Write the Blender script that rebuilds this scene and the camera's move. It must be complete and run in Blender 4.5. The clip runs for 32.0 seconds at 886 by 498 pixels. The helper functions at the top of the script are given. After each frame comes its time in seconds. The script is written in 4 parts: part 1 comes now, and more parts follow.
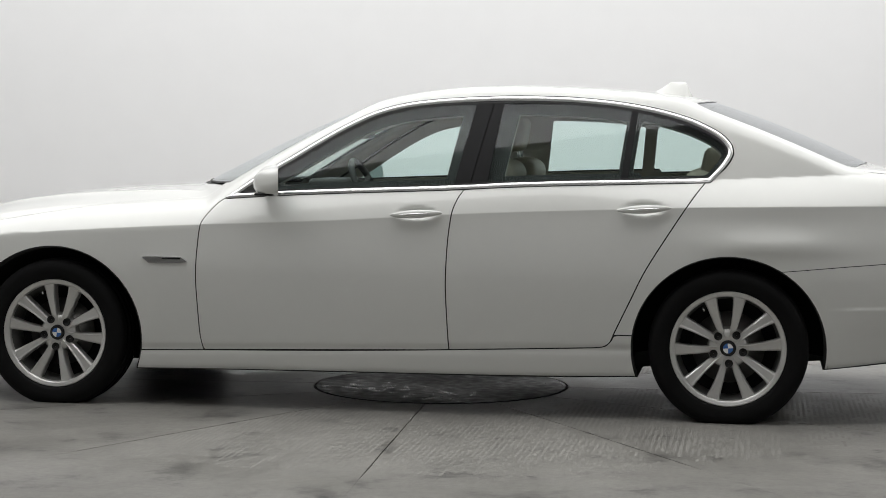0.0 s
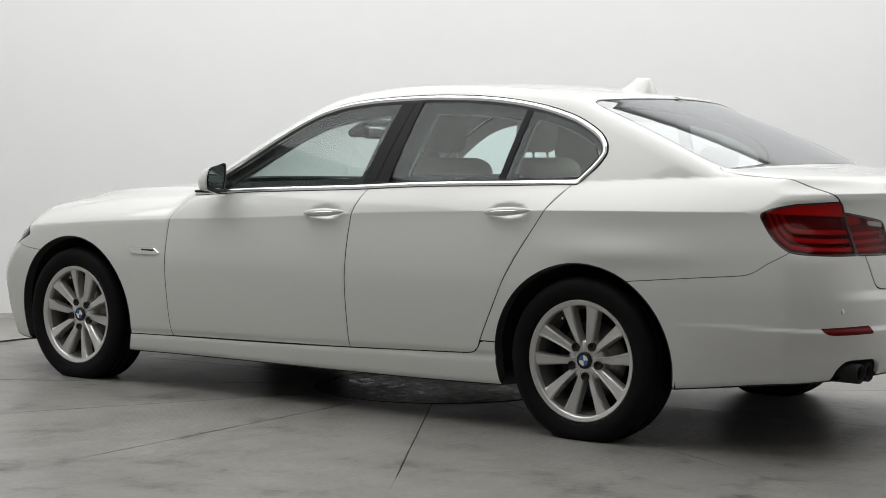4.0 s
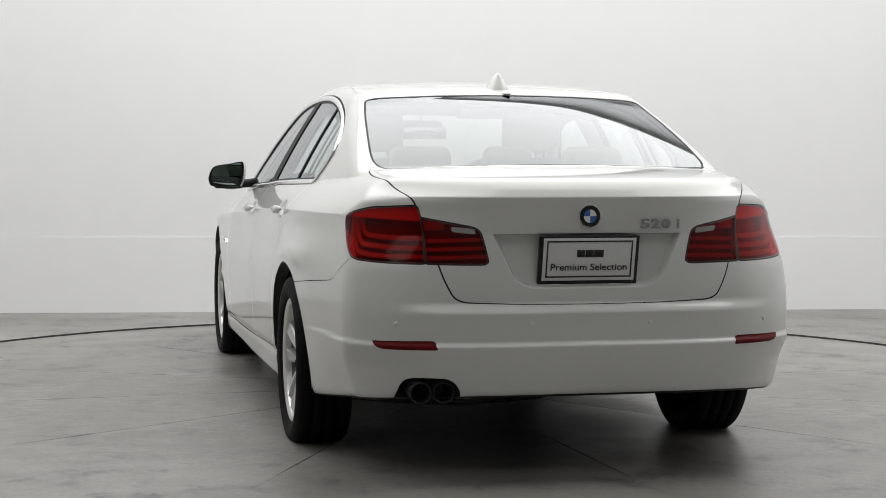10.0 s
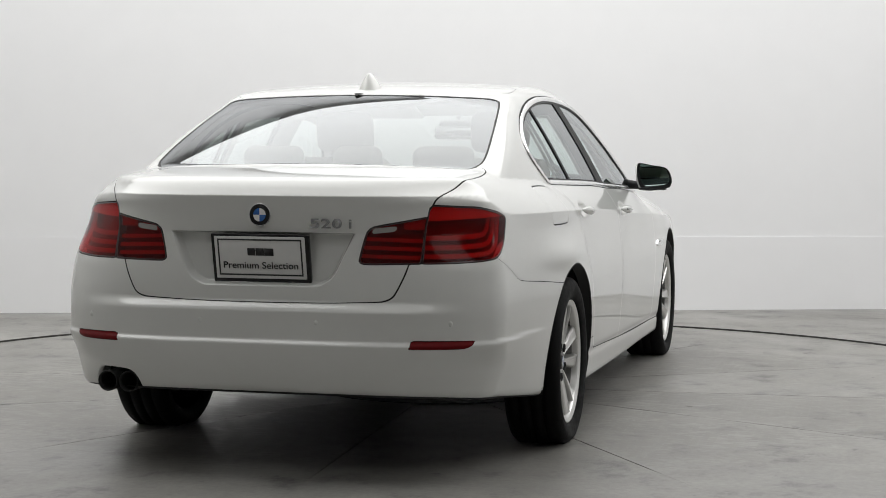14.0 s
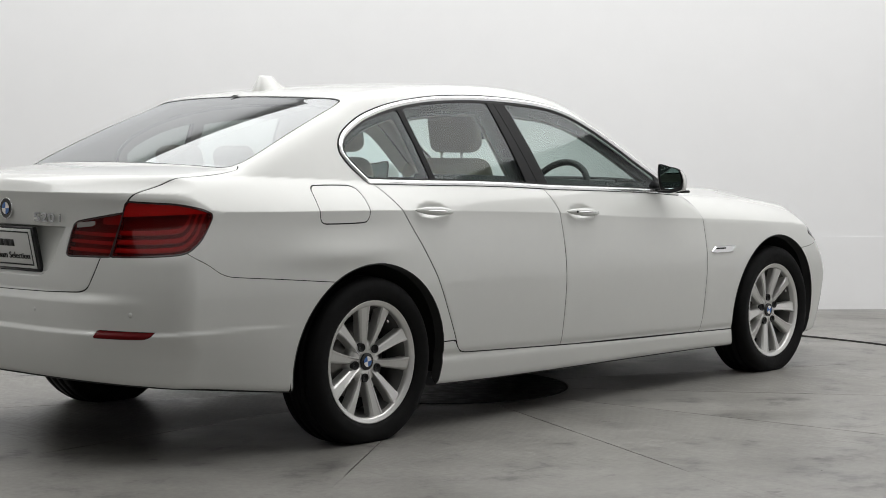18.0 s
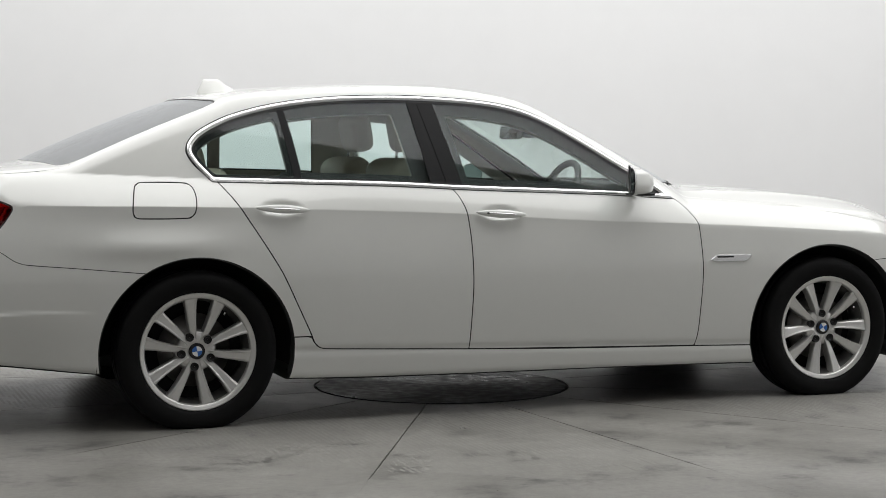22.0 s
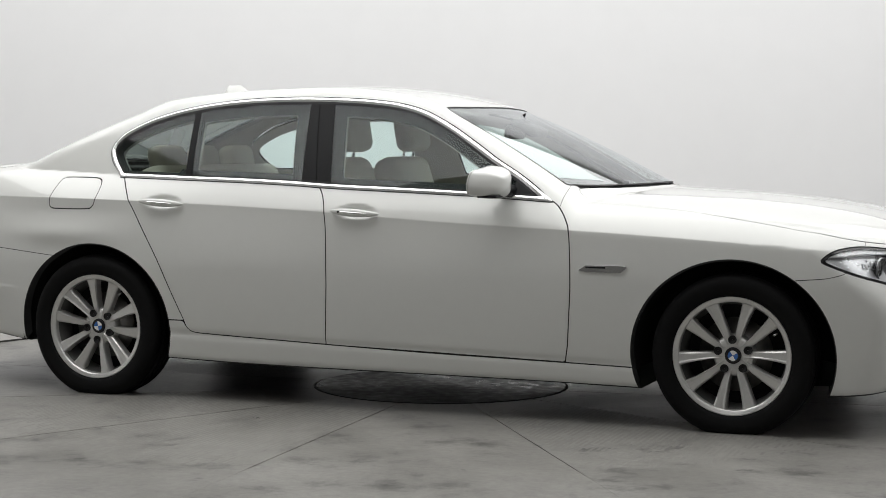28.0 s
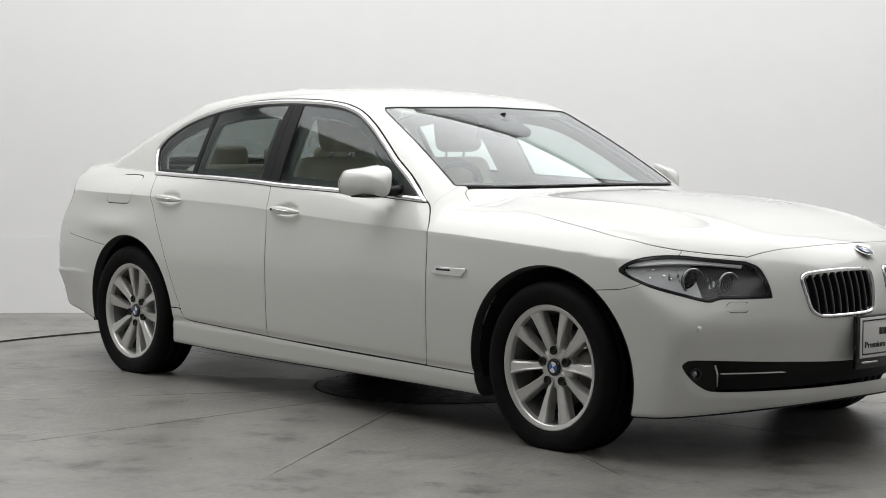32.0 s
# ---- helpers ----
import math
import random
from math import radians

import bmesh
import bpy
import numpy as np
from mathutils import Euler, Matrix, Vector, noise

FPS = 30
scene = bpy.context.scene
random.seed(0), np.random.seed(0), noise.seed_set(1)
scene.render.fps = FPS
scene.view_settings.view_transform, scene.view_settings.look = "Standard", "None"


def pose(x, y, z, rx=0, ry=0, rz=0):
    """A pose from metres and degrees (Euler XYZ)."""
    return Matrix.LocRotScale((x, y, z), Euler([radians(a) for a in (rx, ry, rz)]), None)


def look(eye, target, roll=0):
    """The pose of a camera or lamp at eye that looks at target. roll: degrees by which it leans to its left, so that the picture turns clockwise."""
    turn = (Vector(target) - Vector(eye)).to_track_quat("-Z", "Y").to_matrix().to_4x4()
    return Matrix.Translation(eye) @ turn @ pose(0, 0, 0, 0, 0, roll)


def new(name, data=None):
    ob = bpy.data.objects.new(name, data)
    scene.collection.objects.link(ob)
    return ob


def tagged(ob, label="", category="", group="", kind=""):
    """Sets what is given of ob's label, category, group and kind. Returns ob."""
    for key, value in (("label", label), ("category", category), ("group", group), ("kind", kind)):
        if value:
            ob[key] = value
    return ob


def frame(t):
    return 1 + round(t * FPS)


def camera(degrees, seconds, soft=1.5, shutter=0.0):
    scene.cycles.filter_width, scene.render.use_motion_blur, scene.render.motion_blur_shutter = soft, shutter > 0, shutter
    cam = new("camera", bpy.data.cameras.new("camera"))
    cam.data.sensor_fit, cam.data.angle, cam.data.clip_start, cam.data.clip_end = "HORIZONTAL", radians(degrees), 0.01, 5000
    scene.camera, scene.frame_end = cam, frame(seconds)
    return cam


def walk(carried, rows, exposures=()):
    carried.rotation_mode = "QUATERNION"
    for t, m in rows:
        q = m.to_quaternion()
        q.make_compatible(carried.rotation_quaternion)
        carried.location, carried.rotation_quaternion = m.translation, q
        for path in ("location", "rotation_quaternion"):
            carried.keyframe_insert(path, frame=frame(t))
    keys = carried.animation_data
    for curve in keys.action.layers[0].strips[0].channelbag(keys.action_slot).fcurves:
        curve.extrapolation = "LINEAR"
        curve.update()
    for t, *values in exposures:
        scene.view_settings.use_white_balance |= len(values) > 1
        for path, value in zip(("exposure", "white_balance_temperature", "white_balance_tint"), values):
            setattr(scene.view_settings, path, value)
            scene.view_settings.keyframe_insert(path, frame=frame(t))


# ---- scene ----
# The camera stands still; the car turns before it on a turntable.
cam = camera(28.67, 32.0, soft=.9)
EYE = Vector((0.0, -8.313, 1.153))
AIM = EYE + Vector((math.sin(radians(.05)), math.cos(radians(.05)), -math.tan(radians(3.408))))
walk(cam, [(0.0, look(EYE, AIM, .195)), (32.0, look(EYE, AIM, .195))])

# ---- light: a white studio under a large soft ceiling light, and a weaker added fill lamp nearer the camera ----
world = bpy.data.worlds.new("studio")
scene.world = world
world.use_nodes = True
world.node_tree.nodes["Background"].inputs[0].default_value = (.8, .82, .85, 1)
world.node_tree.nodes["Background"].inputs[1].default_value = .15


def area(name, size_x, size_y, watts, m, colour=(1, 1, 1)):
    lamp = bpy.data.lights.new(name, "AREA")
    lamp.shape, lamp.size, lamp.size_y, lamp.energy, lamp.color = "RECTANGLE", size_x, size_y, watts, colour
    ob = new(name, lamp)
    ob.matrix_world = m
    return ob


area("ceiling_softbox", 11.0, 6.2, 512, pose(.35, .32, 4.7, 0, 0, 4.66), (1.0, 1.0, .99))
# Added fill, out of view: brightens the car's upright faces towards the camera.
area("added_fill_light", 9.0, 2.4, 50, pose(.2, -6.2, 4.9), (1.0, 1.0, .99))
scene.view_settings.exposure = 0.0

# ---- materials ----
def material(name, colour, rough=.5, metal=0.0, coat=0.0, grain=0.0, scale=40.0, bump=0.0, spec=.5):
    """A surface whose colour and gloss vary at two scales by grain, with a fine relief."""
    m = bpy.data.materials.new(name)
    m.use_nodes = True
    t = m.node_tree
    b = t.nodes["Principled BSDF"]
    b.inputs["Base Color"].default_value = (*colour, 1)
    b.inputs["Roughness"].default_value = rough
    b.inputs["Metallic"].default_value = metal
    b.inputs["Coat Weight"].default_value = coat
    b.inputs["Coat Roughness"].default_value = .04
    b.inputs["Specular IOR Level"].default_value = spec
    if grain:
        at = t.nodes.new("ShaderNodeTexCoord")
        fine, wide = t.nodes.new("ShaderNodeTexNoise"), t.nodes.new("ShaderNodeTexNoise")
        fine.inputs["Scale"].default_value, wide.inputs["Scale"].default_value = scale, scale / 14
        fine.inputs["Detail"].default_value = 6
        both = t.nodes.new("ShaderNodeMath")
        both.operation = "ADD"
        for n, i in ((fine, 0), (wide, 1)):
            t.links.new(at.outputs["Object"], n.inputs["Vector"])
            t.links.new(n.outputs["Fac"], both.inputs[i])
        ramp = t.nodes.new("ShaderNodeMapRange")
        ramp.inputs["From Min"].default_value, ramp.inputs["From Max"].default_value = .6, 1.4
        ramp.inputs["To Min"].default_value, ramp.inputs["To Max"].default_value = 1 - grain, 1 + grain
        t.links.new(both.outputs[0], ramp.inputs["Value"])
        mix = t.nodes.new("ShaderNodeVectorMath")
        mix.operation = "SCALE"
        mix.inputs[0].default_value = colour
        t.links.new(ramp.outputs[0], mix.inputs["Scale"])
        t.links.new(mix.outputs[0], b.inputs["Base Color"])
        gloss = t.nodes.new("ShaderNodeMath")
        gloss.operation = "MULTIPLY"
        gloss.inputs[1].default_value = rough
        t.links.new(ramp.outputs[0], gloss.inputs[0])
        t.links.new(gloss.outputs[0], b.inputs["Roughness"])
        if bump:
            n = t.nodes.new("ShaderNodeBump")
            n.inputs["Strength"].default_value, n.inputs["Distance"].default_value = bump, .002
            t.links.new(fine.outputs["Fac"], n.inputs["Height"])
            t.links.new(n.outputs[0], b.inputs["Normal"])
    return m


def glass(name, tint, face=.05, power=5.0):
    """Thin tinted pane: the view goes straight through, and its face mirrors, most at a slant."""
    m = bpy.data.materials.new(name)
    m.use_nodes = True
    t = m.node_tree
    t.nodes.remove(t.nodes["Principled BSDF"])
    clear, gloss, mix, edge, fifth, part_of = (t.nodes.new("ShaderNode" + k) for k in ("BsdfTransparent", "BsdfGlossy", "MixShader", "LayerWeight", "Math", "MapRange"))
    clear.inputs[0].default_value = (*tint, 1)
    gloss.inputs["Color"].default_value = (.96, .98, 1, 1)
    gloss.inputs["Roughness"].default_value = .01
    edge.inputs["Blend"].default_value = .5
    fifth.operation, fifth.inputs[1].default_value = "POWER", power
    part_of.inputs["To Min"].default_value, part_of.inputs["To Max"].default_value = face, 1.0
    t.links.new(edge.outputs["Facing"], fifth.inputs[0])
    t.links.new(fifth.outputs[0], part_of.inputs["Value"])
    t.links.new(part_of.outputs[0], mix.inputs[0])
    t.links.new(clear.outputs[0], mix.inputs[1])
    t.links.new(gloss.outputs[0], mix.inputs[2])
    t.links.new(mix.outputs[0], t.nodes["Material Output"].inputs[0])
    return m


PAINT = material("white_paint", (.685, .69, .668), .32, coat=1.0, grain=.012, scale=300)
PLASTIC = material("black_plastic", (.010, .010, .011), .45, grain=.15, scale=180, bump=.15, spec=.25)
GLOSS_BLACK = material("gloss_black", (.009, .009, .010), .16, coat=.35, spec=.3)
POST_BLACK = material("satin_black_film", (.010, .010, .011), .5, spec=.14, grain=.1, scale=200)
MATT_BLACK = material("matt_black", (.010, .010, .010), .8)
SEAL = material("rubber_seal", (.010, .010, .010), .6)
RUBBER = material("tyre_rubber", (.006, .006, .0063), .7, grain=.25, scale=60, bump=.3, spec=.12)
ALLOY = material("silver_alloy", (.65, .645, .63), .30, metal=.65, coat=.25, grain=.04, scale=90)
STEEL = material("brake_steel", (.30, .29, .28), .38, metal=1.0, grain=.12, scale=50)
CHROME = material("chrome", (.86, .86, .87), .07, metal=1.0)
BRIGHT_TRIM = material("polished_trim", (.88, .88, .88), .20, metal=.85, coat=.3)
SATIN = material("satin_metal", (.70, .70, .70), .22, metal=1.0)
SIDE_GLASS = glass("tinted_glass", (.82, .92, .90), .035, 4.5)
SCREEN_GLASS = glass("windscreen_glass", (.79, .86, .83), .07, 3.4)
REAR_GLASS = glass("rear_window_glass", (.32, .34, .325), .12, 3.8)
LENS = glass("clear_lens", (.95, .96, .97), .035)
LEATHER = material("cream_leather", (.54, .49, .40), .55, grain=.06, scale=120, bump=.2)
LINING = material("grey_lining", (.52, .50, .46), .9, grain=.06, scale=200, bump=.2)
TRIM = material("dark_trim", (.025, .024, .024), .6, grain=.1, scale=150, bump=.2)

# ---- body surface of the car: x forward, y to its left, z up, mid-wheelbase at x = 0 ----
class Spline:
    """Natural cubic through knots, straight beyond its ends."""

    def __init__(self, *knots):
        self.x, self.y = (np.array(c, float) for c in zip(*knots))
        n, h = len(self.x), np.diff(self.x)
        a, b = np.eye(n), np.zeros(n)
        for i in range(1, n - 1):
            a[i, i - 1:i + 2] = h[i - 1], 2 * (h[i - 1] + h[i]), h[i]
            b[i] = 6 * ((self.y[i + 1] - self.y[i]) / h[i] - (self.y[i] - self.y[i - 1]) / h[i - 1])
        self.m, self.h = np.linalg.solve(a, b), h

    def __call__(self, v):
        x, y, m, h = self.x, self.y, self.m, self.h
        v = np.asarray(v, float)
        c = np.clip(v, x[0], x[-1])
        i = np.clip(np.searchsorted(x, c) - 1, 0, len(h) - 1)
        a, b = (x[i + 1] - c) / h[i], (c - x[i]) / h[i]
        out = a * y[i] + b * y[i + 1] + ((a ** 3 - a) * m[i] + (b ** 3 - b) * m[i + 1]) * h[i] ** 2 / 6
        lo = (y[1] - y[0]) / h[0] - h[0] * (2 * m[0] + m[1]) / 6
        hi = (y[-1] - y[-2]) / h[-1] + h[-1] * (m[-2] + 2 * m[-1]) / 6
        return out + np.where(v < x[0], lo * (v - x[0]), 0) + np.where(v > x[-1], hi * (v - x[-1]), 0)


def smax(a, b, k):
    h = np.clip(k - np.abs(a - b), 0, None) / k
    return np.maximum(a, b) + h * h * k / 4


def smin(a, b, k):
    return -smax(-a, -b, k)


def step(a, b, v):
    t = np.clip((v - a) / (b - a), 0, 1)
    return t * t * (3 - 2 * t)


WIDTH = Spline((-2.6, .775), (-2.2, .843), (-1.9, .889), (-1.5, .921), (-1.0, .921), (0, .925), (.8, .925), (1.45, .921), (1.8, .900), (2.05, .865), (2.3, .80))
CREASE = Spline((-2.4, .917), (-1.98, .908), (-1.5, .902), (-.9, .885), (-.32, .862), (.19, .832), (.8, .806), (1.28, .782), (1.7, .755))
CREASE_IN = Spline((-2.4, .066), (-2.2, .058), (-2.0, .049), (-1.5, .043), (-1.1, .042), (-.05, .027), (.8, .026), (1.28, .02), (2.0, .02))
BELT = Spline((-2.4, 1.050), (-1.9, 1.033), (-1.41, 1.012), (-1.03, .997), (-.38, .975), (-.09, .963), (.42, .936), (.7, .920), (1.0, .905), (1.3, .878), (1.6, .850), (2.0, .79))
BELT_IN = Spline((-2.4, .168), (-1.9, .163), (-1.41, .140), (-1.0, .105), (-.4, .088), (.4, .088), (.75, .098), (1.0, .11), (1.3, .115), (2.0, .12))
ROOF = Spline((-1.7, 1.265), (-1.4, 1.362), (-1.254, 1.388), (-1.119, 1.404), (-.849, 1.425), (-.579, 1.436), (-.3, 1.430), (-.173, 1.418), (-.038, 1.397), (.147, 1.354), (.45, 1.262))
HOOD = Spline((.5, 1.000), (.95, .984), (1.2, .972), (1.5, .953), (1.75, .925), (1.95, .888), (2.1, .846), (2.24, .795), (2.36, .71))
DECK = Spline((-2.6, 1.022), (-2.48, 1.040), (-2.3, 1.058), (-2.05, 1.078), (-1.8, 1.098))
SILL = Spline((-2.6, .300), (-2.3, .272), (-1.9, .230), (-1.5, .20), (-1.08, .180), (0, .168), (1.06, .160), (1.9, .163), (2.1, .178), (2.32, .21))
NOSE = Spline((.10, 2.24), (.2, 2.275), (.3, 2.315), (.36, 2.332), (.45, 2.352), (.55, 2.358), (.64, 2.348), (.72, 2.318), (.79, 2.250), (.86, 2.13))
TAIL_LOW = Spline((.2, -2.505), (.29, -2.540), (.38, -2.567), (.47, -2.579), (.56, -2.583))


def half_width(x, z):
    """Half the car's width: sill, bulged flank, shoulder crease, and glass leaning in above the belt."""
    w, zc, zb = WIDTH(x), CREASE(x), BELT(x)
    wc, wb = w - CREASE_IN(x), w - BELT_IN(x)
    low = np.clip(.60 - z, 0, None) / .43
    up = np.clip(z - .60, 0, None) / (zc - .60)
    flank = w - .036 * low ** 1.8 - (w - wc) * np.clip(up, 0, 1.2) ** 1.6
    fade = step(1.55, 1.0, x)
    under = .007 * fade * np.exp(-np.clip(zc - z, 0, None) / .055)
    flank = flank + under
    # haunch over the rear wheel: hollow below the crease, swelling towards the arch
    flank = flank + .015 * np.exp(-((z - .742) / .048) ** 2 - ((x + 1.66) / .27) ** 2) - .004 * np.exp(-((z - .845) / .04) ** 2 - ((x + 1.65) / .34) ** 2)
    # groove along the door's foot, and the hollows behind the handles
    flank = flank - .006 * np.exp(-((z - .279 + .022 * x) / .016) ** 2) * step(1.2, 1.05, np.abs(x))
    t = (z - zc) / (zb - zc)
    wct = wc + .007 * fade
    shoulder = wct + (wb - wct) * (.75 * t + .25 * t * np.abs(t))
    flank = flank - (.15 * np.clip(.480 - z, 0, None) - .007 * step(.493, .479, z) * step(.30, .45, z)) * step(-1.84, -2.25, x)
    d = z - zb
    cabin = wb - .47 * d - .25 * d * np.abs(d)
    s = np.where(z < zc, flank, shoulder)
    for hx, hz in ((-.163, .864), (-1.130, .893)):
        s = s - .017 * step(1, .3, np.hypot((x - hx) / .108, (z - hz) / .036))
    return np.where(z > zb, cabin, s)


def roof_height(x, y):
    roof = ROOF(x) - .022 * (y / .56) ** 2
    u = np.clip((x - .2) / .83, 0, 1)
    screen = 1.352 - .454 * (x - .20) - y * y / .36 * (.061 + .046 * (x - .12) / .64) + .014 * 4 * u * (1 - u)
    v = np.clip((-1.4 - x) / .7, 0, 1)
    rear = 1.364 + .41 * (x + 1.40) - .165 * y * y + .012 * 4 * v * (1 - v)
    return smin(smin(roof, screen, .03), rear, .016)


def deck_height(x, y):
    yc = .56 - .16 * (x - .9) / 1.2
    rise = .010 * step(.8, 1.1, x) * np.exp(-np.abs(y - yc) / .06)
    hood = HOOD(x) - .080 * (y / .8) ** 2.2 - .10 * step(.74, 1.1, y) + rise - .008
    deck = DECK(x) - .020 * (y / .65) ** 3
    return np.where(x > -.5, hood, deck)


def scoop(y, z):
    """Depth of the hollow round the lower intake, within a rounded crease that fades upward."""
    a, b = y - .665, .434 - z
    d = np.hypot(np.clip(a, 0, None), np.clip(b, 0, None)) + np.minimum(np.maximum(a, b), 0) - .195
    return .014 * step(.004, -.052, d) * step(.54, .40, z)


def nose_x(y, z):
    return NOSE(z) - scoop(y, z) - (.245 + .16 * step(.45, .8, z)) * (y / .82) ** 2.2


def tail_mid(z):
    """The tail's outline down its middle: skirt, two ledges of the bumper, the lid and its lip."""
    x = np.where(z < .47, TAIL_LOW(z), -2.579)
    x = x + .013 * step(.472, .490, z) + .014 * step(.63, .85, z)
    return x - .017 * np.clip((z - .852) / .127, 0, 1) + .85 * np.clip(z - .979, 0, .06)


HOLLOW = [0.0]


def recess(y, z):
    """Distance from the edge of the hollow for the plate, a bowl with rounded lower corners."""
    side = (y - .262 - .075 * (z - .69) / .16) * .9 + .055
    low = .668 + .055 - z
    return np.hypot(np.clip(side, 0, None), np.clip(low, 0, None)) + np.minimum(np.maximum(side, low), 0) - .055


def tail_x(y, z):
    a, n = .20 + .13 * step(.72, .95, z) + .05 * step(.49, .38, z) + .10 * step(.95, 1.02, z), 4.4 - .9 * step(.70, .95, z)
    plate = HOLLOW[0] * step(0, -.018, recess(y, z)) * step(.8535, .8500, z)
    ledge = step(.45, .74, y)
    ledge = .026 * (step(.583, .624, z) * (1 - ledge) + step(.56, .80, z) * ledge)
    return tail_mid(z) + ledge + plate + a * (np.clip(y, 0, None) / .80) ** n


def field(x, y, z):
    """Below 0 inside the body."""
    y = np.sqrt(y * y + 1e-8)
    top = z - smax(deck_height(x, y), roof_height(x, y), .012)
    out = smax(y - half_width(x, z), top * .92, .045)
    out = smax(out, (x - nose_x(y, z)) * .95, .05)
    out = smax(out, (tail_x(y, z) - x) * .95, .03)
    return smax(out, SILL(x) - z, .03)


def normals(p):
    e, g = .0025, np.empty_like(p)
    for i in range(3):
        d = np.zeros(3)
        d[i] = e
        g[:, i] = field(*(p + d).T) - field(*(p - d).T)
    g[np.abs(p[:, 1]) < 1e-5, 1] = 0
    return g / np.linalg.norm(g, axis=1)[:, None]


def on_body(start, ways):
    """Where rays from inside leave the body."""
    lo, hi = np.zeros(len(start)), np.full(len(start), 1.5)
    for _ in range(24):
        mid = (lo + hi) / 2
        inside = field(*(start + ways * mid[:, None]).T) < 0
        lo, hi = np.where(inside, mid, lo), np.where(inside, hi, mid)
    return start + ways * hi[:, None]

# ---- cutting the body surface into panels ----
def part(name, data, mat, parent, label=""):
    """One mesh object under a thing or a part; data: a bmesh, or points, faces and normals."""
    me = bpy.data.meshes.new(name)
    if isinstance(data, bmesh.types.BMesh):
        data.to_mesh(me)
        data.free()
    else:
        p, f, n = data
        me.from_pydata(p.tolist(), [], f.tolist())
        if n is not None:
            me.polygons.foreach_set("use_smooth", np.ones(len(f), bool))
            me.normals_split_custom_set_from_vertices(n.tolist())
    me.materials.append(mat)
    ob = new(name, me)
    ob.parent = parent
    if label:
        ob["label"] = label
    return ob


def cut(m, s):
    """Splits a triangle mesh along s = 0: the side where s < 0, and the other."""
    p, f, n = m
    neg = s[f] < 0
    k = neg.sum(1)
    mixed = f[(k == 1) | (k == 2)]
    mneg = s[mixed] < 0
    lone_neg = mneg.sum(1) == 1
    lone = np.argmax(np.where(lone_neg[:, None], mneg, ~mneg), 1)
    rows = np.arange(len(mixed))
    a, b, c = (mixed[rows, (lone + i) % 3] for i in range(3))
    pairs = np.sort(np.concatenate([np.stack([a, b], 1), np.stack([a, c], 1)]), 1)
    key, back = np.unique(pairs, axis=0, return_inverse=True)
    back = back.ravel()
    if len(key):
        w = (s[key[:, 0]] / (s[key[:, 0]] - s[key[:, 1]]))[:, None]
        p2, n2 = p[key[:, 0]] * (1 - w) + p[key[:, 1]] * w, n[key[:, 0]] * (1 - w) + n[key[:, 1]] * w
        n2 /= np.linalg.norm(n2, axis=1)[:, None]
        ab, ac = back[:len(a)] + len(p), back[len(a):] + len(p)
        pp, nn = np.concatenate([p, p2]), np.concatenate([n, n2])
        tip, rest = np.stack([a, ab, ac], 1), (np.stack([ab, b, c], 1), np.stack([ab, c, ac], 1))
    else:
        pp, nn, tip, rest = p, n, mixed, (mixed, mixed)
    out = []
    for side, whole in ((lone_neg, k == 3), (~lone_neg, k == 0)):
        faces = np.concatenate([f[whole], tip[side], rest[0][~side], rest[1][~side]])
        out.append(tidy((pp, faces, nn)))
    return out


def tidy(m):
    p, f, n = m
    used, back = np.unique(f, return_inverse=True)
    return p[used], back.reshape(-1, 3), n[used]


def curve(points, steps=10, closed=True):
    """A smooth line through points (Catmull-Rom); a point written with a third value 1 is a corner."""
    pts = np.array([q[:2] for q in points], float)
    sharp = [len(q) > 2 and q[2] == 1 for q in points]
    n, out = len(pts), []
    for i in range(n if closed else n - 1):
        b, c = pts[i], pts[(i + 1) % n]
        a = b if sharp[i] or (not closed and i == 0) else pts[i - 1]
        d = c if sharp[(i + 1) % n] or (not closed and i == n - 2) else pts[(i + 2) % n]
        t = np.linspace(0, 1, steps, endpoint=False)[:, None]
        chord = np.linalg.norm(c - b)
        ta = (c - a) * min(1, chord / (np.linalg.norm(b - a) + 1e-9)) if not np.allclose(a, b) else (c - b) * 2
        td = (d - b) * min(1, chord / (np.linalg.norm(d - c) + 1e-9)) if not np.allclose(d, c) else (c - b) * 2
        h = (2 * t ** 3 - 3 * t ** 2 + 1) * b + (t ** 3 - 2 * t ** 2 + t) * ta / 2 + (3 * t ** 2 - 2 * t ** 3) * c + (t ** 3 - t ** 2) * td / 2
        out.append(h)
    if not closed:
        out.append(pts[-1:])
    return np.concatenate(out)


def distance(q, line, closed=True):
    """Distance of points from a line in the plane; below 0 inside a closed one."""
    a = line if closed else line[:-1]
    b = np.roll(line, -1, 0) if closed else line[1:]
    best, inside = np.full(len(q), 1e9), np.zeros(len(q), bool)
    for u, v in zip(a, b):
        e, w = v - u, q - u
        t = np.clip((w @ e) / (e @ e + 1e-12), 0, 1)
        best = np.minimum(best, np.hypot(w[:, 0] - t * e[0], w[:, 1] - t * e[1]))
        if closed and u[1] != v[1]:
            hit = ((u[1] <= q[:, 1]) != (v[1] <= q[:, 1])) & (q[:, 0] < u[0] + (q[:, 1] - u[1]) * e[0] / e[1])
            inside ^= hit
    return np.where(inside, -best, best)


def shift(m, d):
    p, f, n = m
    return p + n * d, f, n


def mirror(m):
    p, f, n = m
    s = np.array([1, -1, 1])
    return p * s, f[:, ::-1], n * s


